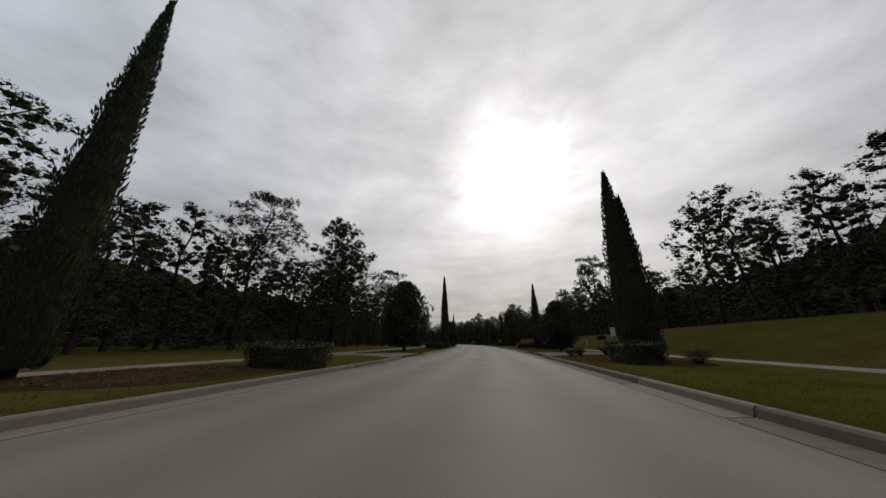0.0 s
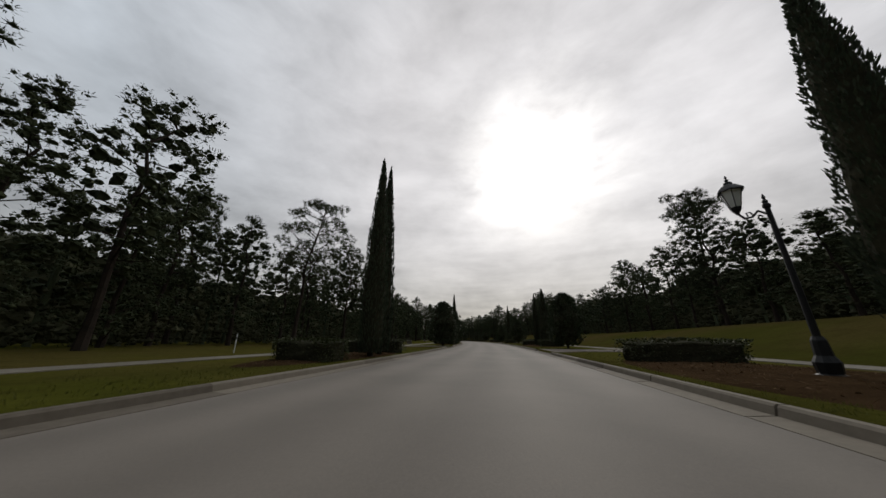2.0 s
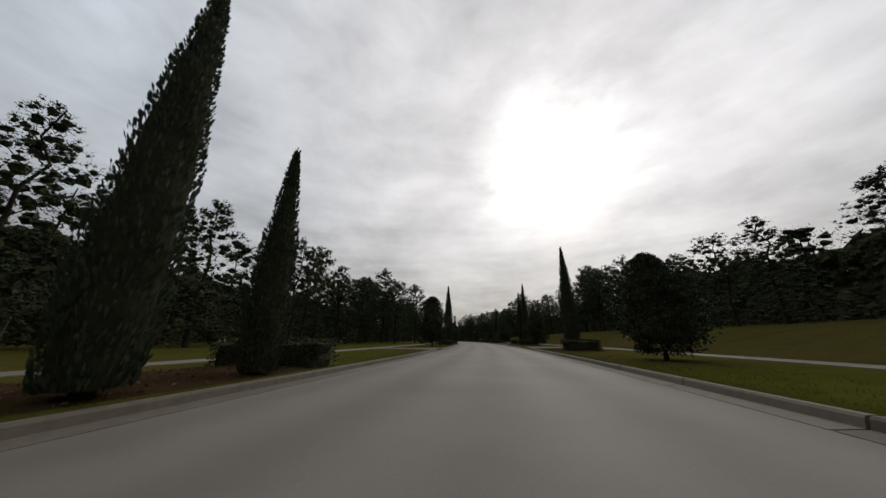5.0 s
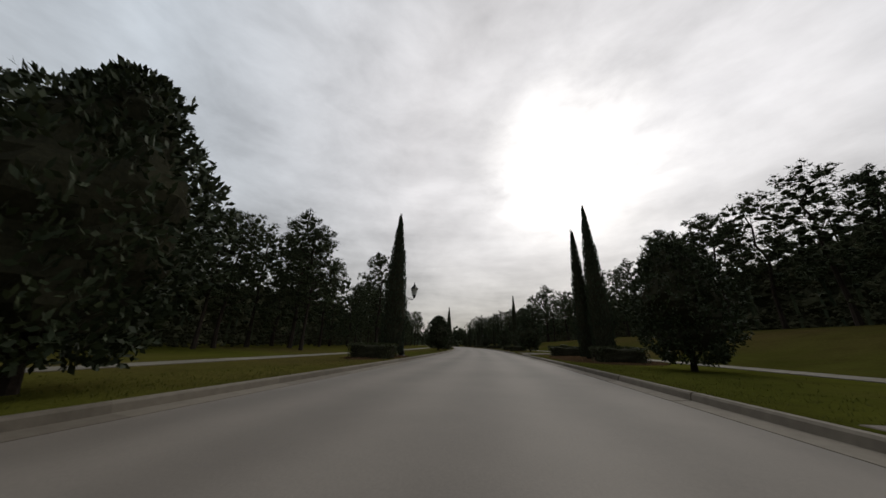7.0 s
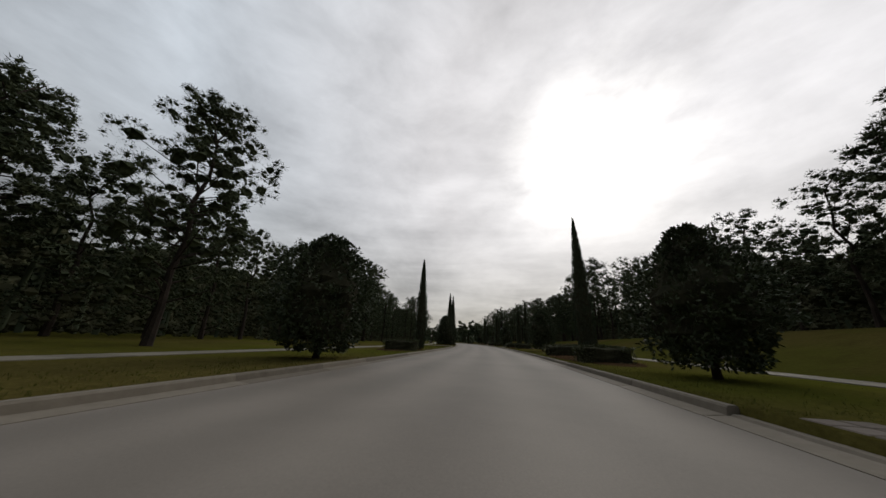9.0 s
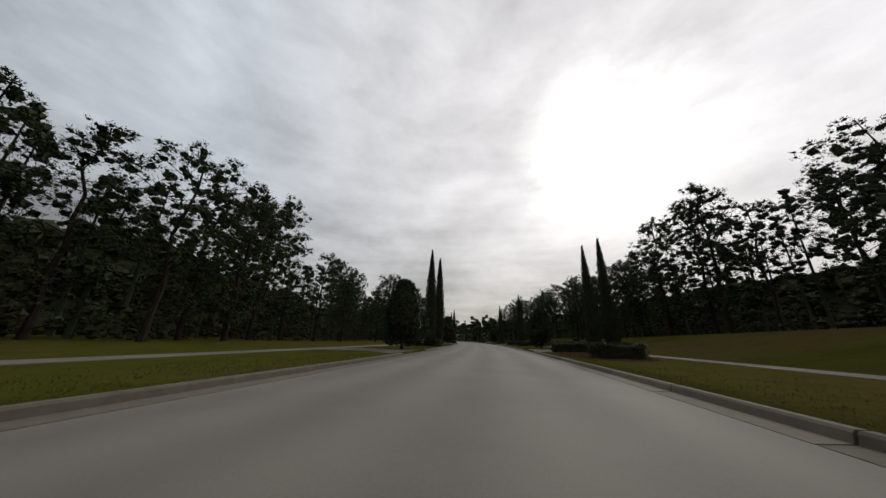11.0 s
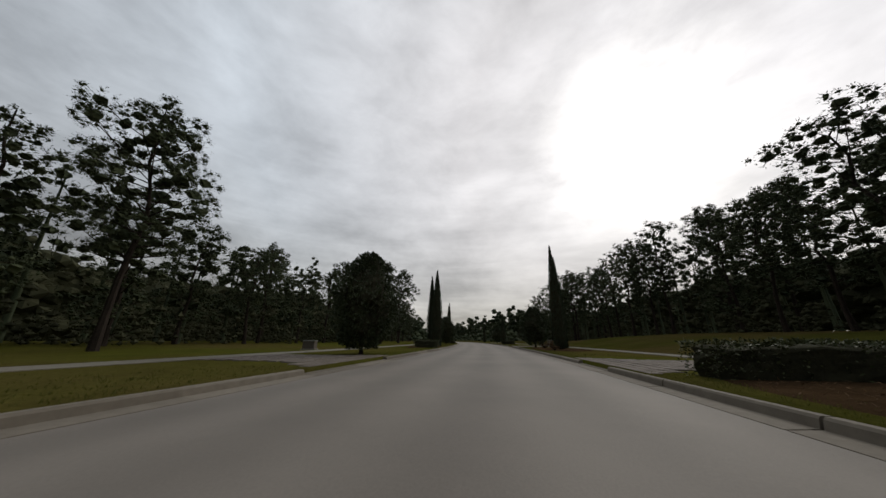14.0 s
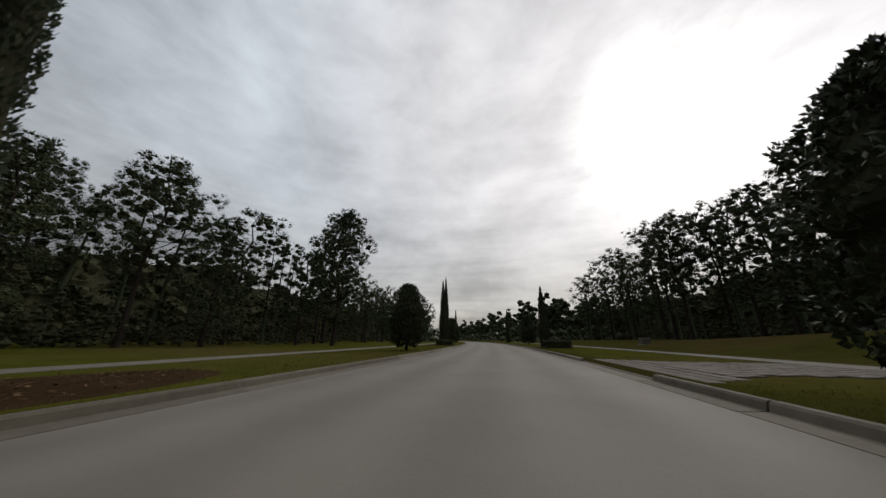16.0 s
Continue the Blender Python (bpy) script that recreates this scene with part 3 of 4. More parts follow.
# cypresses: way down the road, offset, height, model
CYPRESS_LEFT = (
    (4.8, 9.9, 12.2, 0, 1.05), (42.4, 5.45, 10.4, 0, 1.05), (44.2, 5.75, 11.1, 1, 1.05), (78.6, 5.5, 8.5, 0, 0.95), (81.4, 5.5, 6.1, 1, 0.9),
    (124.2, 6.05, 9.9, 0, 1.35), (161.2, 5.6, 7.9, 1, 0.9), (201.0, 6.4, 11.3, 0, 1.35), (204.1, 5.85, 11.2, 1, 1.35), (249.2, 5.75, 8.9, 0, 1.2),
    (250.1, 6.5, 8.4, 1, 1.05), (291.0, 7.2, 9.6, 0, 1.0), (293.0, 7.0, 10.5, 1, 1.0), (335, 7.5, 9.5, 0, 1.0),
)
CYPRESS_RIGHT = (
    (15.7, -7.3, 10.7, 2, 1.42), (34.8, -6.0, 7.8, 0, 1.0), (67.7, -6.7, 7.2, 0, 1.4), (69.4, -6.0, 6.9, 1, 0.9), (100.4, -6.2, 8.8, 0, 1.1),
    (125.1, -6.7, 10.3, 0, 1.15), (126.0, -6.05, 8.9, 1, 1.05), (156.0, -5.7, 9.2, 0, 0.95), (188.4, -7.4, 7.9, 1, 0.9), (187.4, -6.0, 7.0, 0, 0.75),
    (218.6, -6.1, 8.7, 2, 0.95), (243.0, -5.9, 9.6, 0, 1.0), (244.4, -6.5, 8.8, 1, 0.95), (280.0, -4.9, 6.5, 0, 1.0), (325, -6.0, 8.5, 1, 1.0),
)
for i, (s, d, top, model, wide) in enumerate(CYPRESS_LEFT + CYPRESS_RIGHT):
    z = rise(s, d)
    CYPRESSES[model].at(stand(s, d, 1.3 * i, wide * 0.67, (top - z) / 10.25, 0.05))

# round evergreens on the verges
MAGNOLIA_LEFT = (
    (28.5, 8.0, 7.0, 0, 1.45), (66.2, 5.9, 5.5, 0, 1.2), (109.5, 6.7, 5.9, 2, 1.08), (147.3, 6.2, 4.8, 0, 1.1), (189.9, 6.5, 5.3, 2, 1.1), (231.4, 6.9, 5.7, 1, 1.1),
    (269.5, 6.6, 5.0, 1, 1.0), (311, 7.6, 5.4, 0, 1.0),
)
MAGNOLIA_RIGHT = (
    (28.2, -6.7, 4.7, 2, 1.0), (58.0, -6.6, 5.1, 0, 0.95), (88.3, -6.2, 4.4, 2, 0.9), (118.1, -6.9, 4.9, 0, 0.95), (146.8, -6.1, 4.6, 2, 1.0), (172, -6.2, 4.6, 0, 0.9), (204.6, -6.2, 4.5, 1, 0.95),
    (252.8, -5.6, 4.9, 0, 0.95), (300, -6.2, 4.8, 2, 0.95),
)
for i, (s, d, top, model, wide) in enumerate(MAGNOLIA_LEFT + MAGNOLIA_RIGHT):
    z = rise(s, d)
    MAGNOLIAS[model].at(stand(s, d, 1.7 * i, wide * 0.78, (top - z) / 5.0, 0.04))

# hedges beside the cypresses: way, offset, turn, model
HEDGE_LEFT = (
    (8.7, 6.2, 0.0, 1), (39.8, 6.6, 0.0, 1), (46.4, 7.0, 0.0, 0), (75.6, 6.5, 0.0, 1), (83.6, 6.9, 0.0, 0), (121.9, 6.4, 0.0, 1), (158.4, 6.4, 0.0, 1), (201.2, 7.3, 0.0, 0), (202.8, 5.9, 1.57, 0),
    (246.4, 6.4, 0.0, 1), (289, 6.7, 0.0, 1),
)
HEDGE_RIGHT = (
    (12.5, -5.6, 1.57, 1), (34.8, -7.8, 0.0, 1), (41.7, -6.4, 0.0, 0), (64.0, -6.4, 0.0, 1), (72.7, -6.3, 0.0, 0), (97.6, -5.9, 0.0, 1), (122.9, -6.5, 0.0, 1),
    (131.5, -6.2, 0.0, 1), (131.4, -8.7, 0.0, 1), (152.7, -5.3, 0.0, 1), (159.6, -5.8, 0.0, 0), (184.8, -6.1, 0.0, 1), (192.0, -6.3, 0.0, 0), (216.6, -6.1, 0.0, 1), (224.0, -6.3, 0.0, 0), (224.2, -8.9, 0.0, 1), (278.0, -5.6, 0.0, 1),
)
for s, d, turn, model in HEDGE_LEFT + HEDGE_RIGHT:
    HEDGES[model].at(stand(s, d, turn, 1.0, 0.88, 0.02))

# pines that stand out of the wood: way, offset, height of the top, model
TALL_LEFT = (
    (25.2, 23.9, 17.0, 2), (30.0, 16.4, 15.8, 1), (51.8, 28.6, 15.8, 0), (55.2, 18.5, 15.4, 2), (70.0, 20.8, 15.2, 4), (131.8, 17.0, 12.6, 4),
    (125.8, 21.9, 12.2, 0), (148.6, 15.6, 15.1, 1), (146.4, 26.8, 15.2, 4), (206.9, 36.0, 23.0, 4), (221.7, 27.7, 16.2, 1), (227.8, 18.9, 14.4, 0),
    (277.9, 17.2, 16.4, 1), (263.0, 23.3, 14.3, 4), (263.7, 38.0, 17.0, 0),
)
TALL_RIGHT = (
    (141.2, -26.9, 17.1, 4), (66.0, -25.9, 18.3, 1), (179.7, -28.3, 17.1, 0), (158.5, -33.8, 22.5, 4), (219.9, -24.8, 15.3, 1), (254.6, -36.1, 20.6, 4),
    (256.8, -31.1, 20.0, 1), (263.9, -26.0, 17.0, 4), (288.5, -23.9, 17.8, 0), (92.2, -30.1, 17.8, 1), (225.9, -26.7, 16.2, 4), (72.0, -30.2, 22.1, 5),
)
EDGE_PINES_LEFT = (
    (51.6, 22, 12.5, 11), (105.5, 22, 13, 13), (108.5, 22.5, 12, 11), (116.8, 22, 12.3, 12), (183.6, 21, 14.8, 13), (204.5, 22, 12.5, 11),
    (199, 23, 13.1, 12), (223.4, 20, 10.5, 11), (287.8, 24, 21, 11), (15.3, 24, 11.2, 12), (135.4, 20.5, 16.2, 11), (187.5, 23, 13.5, 11),
    (180, 23.5, 14, 12), (41.0, 19.8, 16.3, 10), (36.5, 20, 12.5, 12), (47, 24, 13, 11), (18.5, 24, 12.3, 12),
)
EDGE_PINES_RIGHT = (
    (205.5, -27.5, 22.0, 11), (199.8, -27, 15.9, 13), (211, -24.5, 19, 11), (235.3, -22.5, 15.8, 13), (279.8, -27, 16.5, 11), (31.9, -27, 17.9, 13),
    (24.3, -27, 15, 11), (149.8, -28.9, 18.5, 11), (177.6, -35.9, 20, 13), (144, -27.5, 15.2, 13), (131.3, -27, 16.5, 10), (128.3, -27.5, 14, 11), (136.3, -27, 16, 13),
    (81.7, -27, 13.8, 11), (122, -27, 12.8, 10), (125.2, -26.5, 13, 11), (36.4, -27, 17.5, 13),
)
SINGLE = TALL_LEFT + TALL_RIGHT + EDGE_PINES_LEFT + EDGE_PINES_RIGHT
for i, (s, d, top, model) in enumerate(SINGLE):
    k = (top - rise(s, d)) / 15.3
    (PINES[model - 10] if model > 9 else FINE_PINES[(0, 1, 2, 1, 0, 3)[model]]).at(stand(s, d, 2.1 * i, k * (1.12 if model > 9 else 1.05), k, 0.08))

# the pine wood on both sides: how tall its edge stands, at 24 m to one side and 28 m to the other
EDGE_LEFT = (13.0, 12.4, 13.0, 13.6, 12.4, 13.0, 13.6, 13.6, 13.0, 14.1, 13.6, 13.6, 14.7, 16.4, 13.0, 14.7, 11.5, 11.3, 14.7, 14.1, 13.6)
EDGE_RIGHT = (15, 15, 14, 12.5, 14, 15.5, 15.5, 13, 13, 15.5, 17.5, 14, 16, 17, 19, 17, 17, 18, 20, 20, 20)


def wood_top(s, d):
    table, ref = (EDGE_LEFT, 24.0) if d > 0 else (EDGE_RIGHT, 28.0)
    f = min(max(s / 15.0, 0.0), len(table) - 1.001)
    i = int(f)
    return EYE + (table[i] + (table[i + 1] - table[i]) * (f - i) - EYE) * abs(d) / ref


def open_floor(s, side):
    """How high the wood stands open above its floor: bare trunks with daylight between them on one stretch."""
    return max(0.0, 0.6 + 1.3 * noise.noise(Vector((s * 0.14, 2.0, 4.0)))) * ease(250, 260, s) * (1 - ease(300, 330, s)) if side < 0 else 0.0


rnd = random.Random(7)
BACK = []
for side, near in ((1, 22.5), (-1, 26.5)):
    for lane in range(3):
        s = 2.0 + rnd.uniform(0, 4)
        while s < 330:
            d = side * (near + lane * 4.0 + rnd.uniform(-1.5, 2.5))
            top = wood_top(s, d) * (rnd.uniform(0.84, 1.08) if lane < 1 else rnd.uniform(0.66, 0.92))
            if not any(abs(s - a) < 2.0 and abs(d - b) < 2.5 for a, b, _, _ in SINGLE):
                if lane < 1 and s < 330:
                    model = (rnd.choice((0, 0, 3)) if open_floor(s, side) > 0.5 else rnd.choice((0, 0, 1, 1, 2, 2, 3))) if s < 272 else 4
                    k = (top - rise(s, d)) / 15.3
                    PINES[model].at(stand(s, d, rnd.uniform(0, 6.28), max(k * 1.12, 0.85), k, 0.08))
                else:
                    BACK.append((s, d, top))
            s += rnd.uniform(3.9, 5.8)


def undergrowth(seed, side, near, far, s0, s1, count):
    """The thicket under the wood's edge: dark leaf clumps and saplings in one mass."""
    rn = random.Random(seed)
    sh = Shape()
    for _ in range(count):
        s, d = rn.uniform(s0, s1), side * (near + (far - near) * rn.random() ** 1.4)
        hh = rn.uniform(1.2, 5.5)
        p0 = along(s, d, rise(s, d))
        lift = open_floor(s, side)
        for _ in range(8):
            p = p0 + Vector((rn.gauss(0, 0.9), rn.gauss(0, 0.9), hh * rn.random() ** 0.8))
            if p.z - p0.z < lift * 1.3:
                continue
            size = rn.uniform(0.4, 0.75)
            clump(sh, p, size, rn, 0.45)
            soup(sh, p, size, 14, 0.04, rn, 0.22)
    # the depth of the wood behind the front trees: one lumpy bank of boughs with twigs standing out of it
    stations = [s0 + 1.5 * k for k in range(int((s1 - s0) / 1.5) + 1)]

    def bank(s, v):
        # v runs from the foot of the front over the top to the foot of the back
        top = wood_top(s, far) * 0.40 * (1 + 0.30 * noise.noise(Vector((s * 0.11, side * 9.0, 1.7))) + 0.25 * noise.noise(Vector((s * 0.43, side * 5.0, 6.1))))
        lift = open_floor(s, side) * 1.25
        d, z = far + 1.0, lift + (top - lift) * v / 0.6
        if v > 0.6:
            d, z = far + 1.0 + 9.0 * (v - 0.6) / 0.25, top
        if v > 0.85:
            d, z = far + 10.0, lift + (top - lift) * (1 - v) / 0.15
        d += 2.4 * noise.noise(Vector((s * 0.33, z * 0.4, side * 3.0))) + 1.1 * noise.noise(Vector((s * 0.9, z * 0.9, side * 7.0)))
        return along(s, side * d, rise(s, side * far) + max(z, 0.0) - 0.2 + 0.5 * noise.noise(Vector((s * 0.8, v * 6.0, 2.0))))

    spots = [k / 12 * 0.6 for k in range(13)] + [0.66, 0.72, 0.78, 0.85, 0.93, 1.0]
    m = len(spots)
    verts = [bank(s, v) for s in stations for v in spots]
    faces = [(a * m + c, a * m + c + 1, a * m + m + c + 1, a * m + m + c) for a in range(len(stations) - 1) for c in range(m - 1)]
    sh.put(verts, faces + [tuple(range(m)), tuple(range(len(verts) - 1, len(verts) - m - 1, -1))])
    for _ in range(3800):
        lobe(sh, bank(rn.uniform(s0, s1 - 60), rn.random()), rn.uniform(0.4, 1.1), rn, 0.8)
    for _ in range(6500):
        soup(sh, bank(rn.uniform(s0, s1), rn.random() ** 0.8 * 0.95), rn.uniform(0.5, 1.0), 9, 0.045, rn, 0.36)
    for _ in range(2600):
        s, d = rn.uniform(s0, s1), side * rn.uniform(far - 12, far)
        p = along(s, d, rise(s, d) + max(wood_top(s, d) * 0.6 * rn.random() ** 1.2 + 0.3, 1.6 * open_floor(s, side)))
        soup(sh, p, rn.uniform(0.9, 1.5), 18, 0.05, rn, 0.36)
    # bushes along the front
    for _ in range(300):
        s, d = rn.uniform(s0, s1 - 90), side * (near + rn.uniform(0.5, 6.0))
        hh = rn.uniform(0.9, 3.2)
        if open_floor(s, side) > 0.4 and rn.random() < 0.55:
            continue
        p0 = along(s, d, rise(s, d))
        for _ in range(10):
            p = p0 + Vector((rn.gauss(0, 0.8), rn.gauss(0, 0.8), hh * rn.random()))
            size = rn.uniform(0.35, 0.6)
            clump(sh, p, size, rn, 0.45)
            soup(sh, p, size, 16, 0.03, rn, 0.18)
    return sh


for side, near, far in ((1, 23.0, 40.0), (-1, 26.5, 44.0)):
    ob = part("undergrowth", undergrowth(51 + side, side, near, far, -10, 400, 380), THICKET)
    tagged(ob, "dark tangled undergrowth below the pines", "undergrowth", kind="stuff")


def far_wood(seed):
    """The rows of the wood behind its edge, and the pines in the distance, joined into one mass."""
    rn = random.Random(seed)
    sh = Shape()
    far = []
    for _ in range(560):
        s = rn.uniform(320, 600)
        d = rn.choice((1, -1)) * rn.uniform(17 if s > 345 else 24, 90)
        far.append((s, d, wood_top(s, 25 if d > 0 else -25) * rn.uniform(0.7, 1.0)))
    for _ in range(150):
        s, d = rn.uniform(603, 640), rn.uniform(-110, 110)
        far.append((s, d, rn.uniform(9, 13)))
    # scrub that closes the view at the end of the road
    for _ in range(4600):
        s = rn.uniform(335, 650)
        d = rn.choice((1, -1)) * rn.uniform(15, 70) if s < 560 else rn.uniform(-120, 120)
        size = rn.uniform(1.6, 3.0)
        clump(sh, along(s, d, rn.random() ** 1.4 * (4.5 if s < 560 else 7.0)), size, rn, 0.5)
    for s, d, hh in BACK + far:
        near = s < 330
        p0 = along(s, d, rise(s, d) - 0.1)
        bend_x, bend_y = rn.uniform(-0.5, 0.5), rn.uniform(-0.5, 0.5)
        hh -= p0.z
        sh.tube([p0, p0 + Vector((bend_x, bend_y, hh * (0.86 if near else 0.7)))], [0.2 if near else 0.13, 0.04], 4)
        bare = max(rn.uniform(0.15, 0.4), min(0.5, (open_floor(s, 1 if d > 0 else -1) + 1.2) / hh))
        wide = (0.6 + hh * 0.10) * rn.uniform(0.8, 1.15)
        for _ in range(0 if near else 20):
            # a rounded crown seen from far
            way = ball_way(rn) * rn.random() ** 0.4
            p = p0 + Vector((bend_x + way.x * hh * 0.15, bend_y + way.y * hh * 0.15, hh * (0.62 + 0.34 * way.z)))
            lobe(sh, p, hh * rn.uniform(0.05, 0.085), rn)
            if s < 385:
                soup(sh, p, hh * 0.085, 9, 0.05, rn, 0.45)
        for k in range(24 if near else 0):
            f = (k + rn.random()) / 24 * 0.96
            hub = p0 + Vector((bend_x * f, bend_y * f, hh * (bare + (0.97 - bare) * f)))
            hub += ball_way(rn) * wide * math.sin(math.pi * (0.18 + 0.78 * f)) * rn.uniform(0.4, 1.0)
            lobe(sh, hub, rn.uniform(0.3, 0.5), rn)
            soup(sh, hub, 0.75, 14, 0.04, rn, 0.36)
    return sh


tagged(part("far_wood", far_wood(61), NEEDLE, smooth=True), "distant dark pine wood beyond the bend", "wood", kind="stuff")


# ---- street lamps ----
def street_lamp(m):
    ob = thing("street_lamp", "black iron lantern street lamp with a scrolled arm", "street lamp", "lantern lamps along the road", m)
    sh = Shape()
    sh.lathe([(0.24, 0), (0.24, 0.06), (0.17, 0.1), (0.19, 0.3), (0.13, 0.42), (0.11, 0.7), (0.075, 0.78)], 10)
    part("base", sh, IRON, ob, smooth=False)
    sh = Shape()
    sh.lathe([(0.06, 0.75), (0.055, 2.0), (0.045, 3.55), (0.07, 3.58), (0.07, 3.64), (0.04, 3.68)], 10)
    part("post", sh, IRON, ob)
    sh = Shape()
    sh.lathe([(0.03, 3.66), (0.055, 3.72), (0.02, 3.78), (0.035, 3.82), (0.006, 3.92)], 8)
    part("finial", sh, IRON, ob)
    sh = Shape()
    sh.tube([(0.04, 0, 3.42), (0.2, 0, 3.5), (0.34, 0, 3.36), (0.5, 0, 3.34), (0.6, 0, 3.46)], [0.025] * 5, 6)
    sh.tube([(0.05, 0, 3.2), (0.16, 0, 3.22), (0.24, 0, 3.32), (0.2, 0, 3.4), (0.14, 0, 3.36)], [0.018] * 5, 5)
    sh.tube([(0.3, 0, 3.38), (0.36, 0, 3.48), (0.44, 0, 3.46), (0.42, 0, 3.38)], [0.016] * 4, 5)
    part("arm", sh, IRON, ob, "scrolled iron bracket")
    sh = Shape()
    sh.lathe([(0.03, 3.44), (0.06, 3.5), (0.09, 3.54), (0.11, 3.6), (0.105, 3.62)], 6, (0.6, 0, 0))
    lan = part("lantern", sh, IRON, ob)
    sh = Shape()
    sh.lathe([(0.26, 4.02), (0.25, 4.05), (0.14, 4.17), (0.09, 4.2), (0.08, 4.26), (0.03, 4.29), (0.045, 4.33), (0.012, 4.36), (0.03, 4.39), (0.004, 4.46)], 6, (0.6, 0, 0))
    part("roof", sh, IRON, lan)
    sh = Shape()
    sh.lathe([(0.05, 3.6), (0.06, 3.7), (0.05, 3.85), (0.02, 3.9)], 8, (0.6, 0, 0))
    part("burner", sh, IRON, lan)
    for k in range(6):
        a = 2 * math.pi * k / 6
        sh = Shape()
        sh.tube([(0.6 + 0.10 * math.cos(a), 0.10 * math.sin(a), 3.6), (0.6 + 0.205 * math.cos(a), 0.205 * math.sin(a), 4.03)], [0.012, 0.012], 4)
        part("glazing_bar", sh, IRON, lan)
    for k in range(6):
        a0, a1 = 2 * math.pi * k / 6, 2 * math.pi * (k + 1) / 6
        sh = Shape()
        q = [(0.6 + 0.10 * math.cos(a0), 0.10 * math.sin(a0), 3.62), (0.6 + 0.10 * math.cos(a1), 0.10 * math.sin(a1), 3.62),
             (0.6 + 0.20 * math.cos(a1), 0.20 * math.sin(a1), 4.02), (0.6 + 0.20 * math.cos(a0), 0.20 * math.sin(a0), 4.02)]
        inner = [((x - 0.6) * 0.96 + 0.6, y * 0.96, z) for x, y, z in q]
        sh.put(q + inner, [(0, 1, 2, 3), (7, 6, 5, 4), (0, 4, 5, 1), (1, 5, 6, 2), (2, 6, 7, 3), (3, 7, 4, 0)])
        pane = part("pane", sh, GLASS, lan)
        pane.visible_shadow = False
    return ob


def lamp_pose(s, d, top):
    # the arm points to the road
    m = stand(s, d, 0.0 if d > 0 else math.pi, 1.0, 1.0, 0.01)
    k = (top - rise(s, d)) / 4.46
    return m @ Matrix.Diagonal((k, k, k, 1))


lamp_post = street_lamp(lamp_pose(37.5, -6.7, 4.9))
unscaled = Matrix.Diagonal((*(1 / a for a in lamp_post.scale), 1))
copy_thing(lamp_post, lamp_pose(125.2, 5.7, 5.0) @ unscaled)
copy_thing(lamp_post, lamp_pose(209.5, -6.6, 4.7) @ unscaled)

# ---- planting beds ----
def bed(s, d, ls, ld):
    sh = Shape()
    ring = 28
    verts = []
    for k, (f, z) in enumerate(((1.0, 0.0), (0.93, 0.05), (0.5, 0.09))):
        for i in range(ring):
            a = 2 * math.pi * i / ring
            wob = 1 + 0.06 * math.sin(3 * a + s)
            p = along(s + ls * f * wob * math.cos(a), d + ld * f * wob * math.sin(a), 0)
            p.z = rise(s, d) + z - 0.02
            verts.append(tuple(p))
    faces = [(k * ring + i, k * ring + (i + 1) % ring, (k + 1) * ring + (i + 1) % ring, (k + 1) * ring + i) for k in range(2) for i in range(ring)]
    faces = [f[::-1] for f in faces] + [tuple(range(3 * ring - 1, 2 * ring - 1, -1))]
    sh.put(verts, faces)
    ob = part("planting_bed", sh, MULCH)
    tagged(ob, "brown pine straw bed under the cypresses", "planting bed", "planting beds")
    # fallen leaves and straw lying on it
    rn = random.Random(int(s * 10))
    fallen, straw = Shape(), Shape()
    for k in range(820):
        a, r = rn.uniform(0, 2 * math.pi), rn.random() ** 0.5 * 0.95
        p = along(s + ls * r * math.cos(a), d + ld * r * math.sin(a), 0)
        p.z = rise(s, d) + 0.085 - 0.07 * max(0.0, r - 0.5) * 2
        way = Vector((rn.uniform(-1, 1), rn.uniform(-1, 1), rn.uniform(0.0, 0.35))).normalized()
        if k < 260:
            spike(fallen, p, way, rn.uniform(0.05, 0.09), rn.uniform(0.025, 0.05), rn)
        else:
            spike(straw, p, way, rn.uniform(0.12, 0.22), 0.008, rn)
    tagged(part("fallen_leaves", fallen, LITTER, ob, "scattered brown fallen leaves"), kind="stuff")
    tagged(part("straw", straw, LITTER, ob, "loose dry pine needles"), kind="stuff")


BEDS = (
    (6.6, 8.0, 3.2, 2.6), (42.8, 6.9, 5.6, 1.8), (79.6, 6.9, 6.0, 1.8), (123.6, 6.7, 3.4, 1.7), (160.0, 6.8, 3.4, 1.7), (203.0, 7.3, 5.0, 2.3), (250.0, 7.2, 5.4, 2.0), (292, 7.4, 5, 2.0),
) + (
    (15.0, -6.2, 4.4, 2.4), (37.8, -6.3, 5.6, 2.6), (68.2, -6.2, 6.4, 2.5), (99.4, -5.9, 3.4, 2.1), (126.8, -6.6, 6.4, 2.8), (156.0, -5.7, 5.4, 2.0), (188.4, -6.3, 5.6, 2.5), (220.0, -6.6, 5.2, 2.8), (245.5, -6.3, 5.8, 2.4), (280, -5.6, 3.4, 1.8),
)
for s, d, ls, ld in BEDS:
    bed(s, d, ls, ld)

# ---- kerbs, paths and drives ----
DRIVES = ((1, 19.0), (1, 64.0), (1, 102.0), (1, 187.0), (1, 227.5), (-1, 22.0), (-1, 52.5), (-1, 107.0), (-1, 138.5), (-1, 195.5), (-1, 228.0), (-1, 258.5))


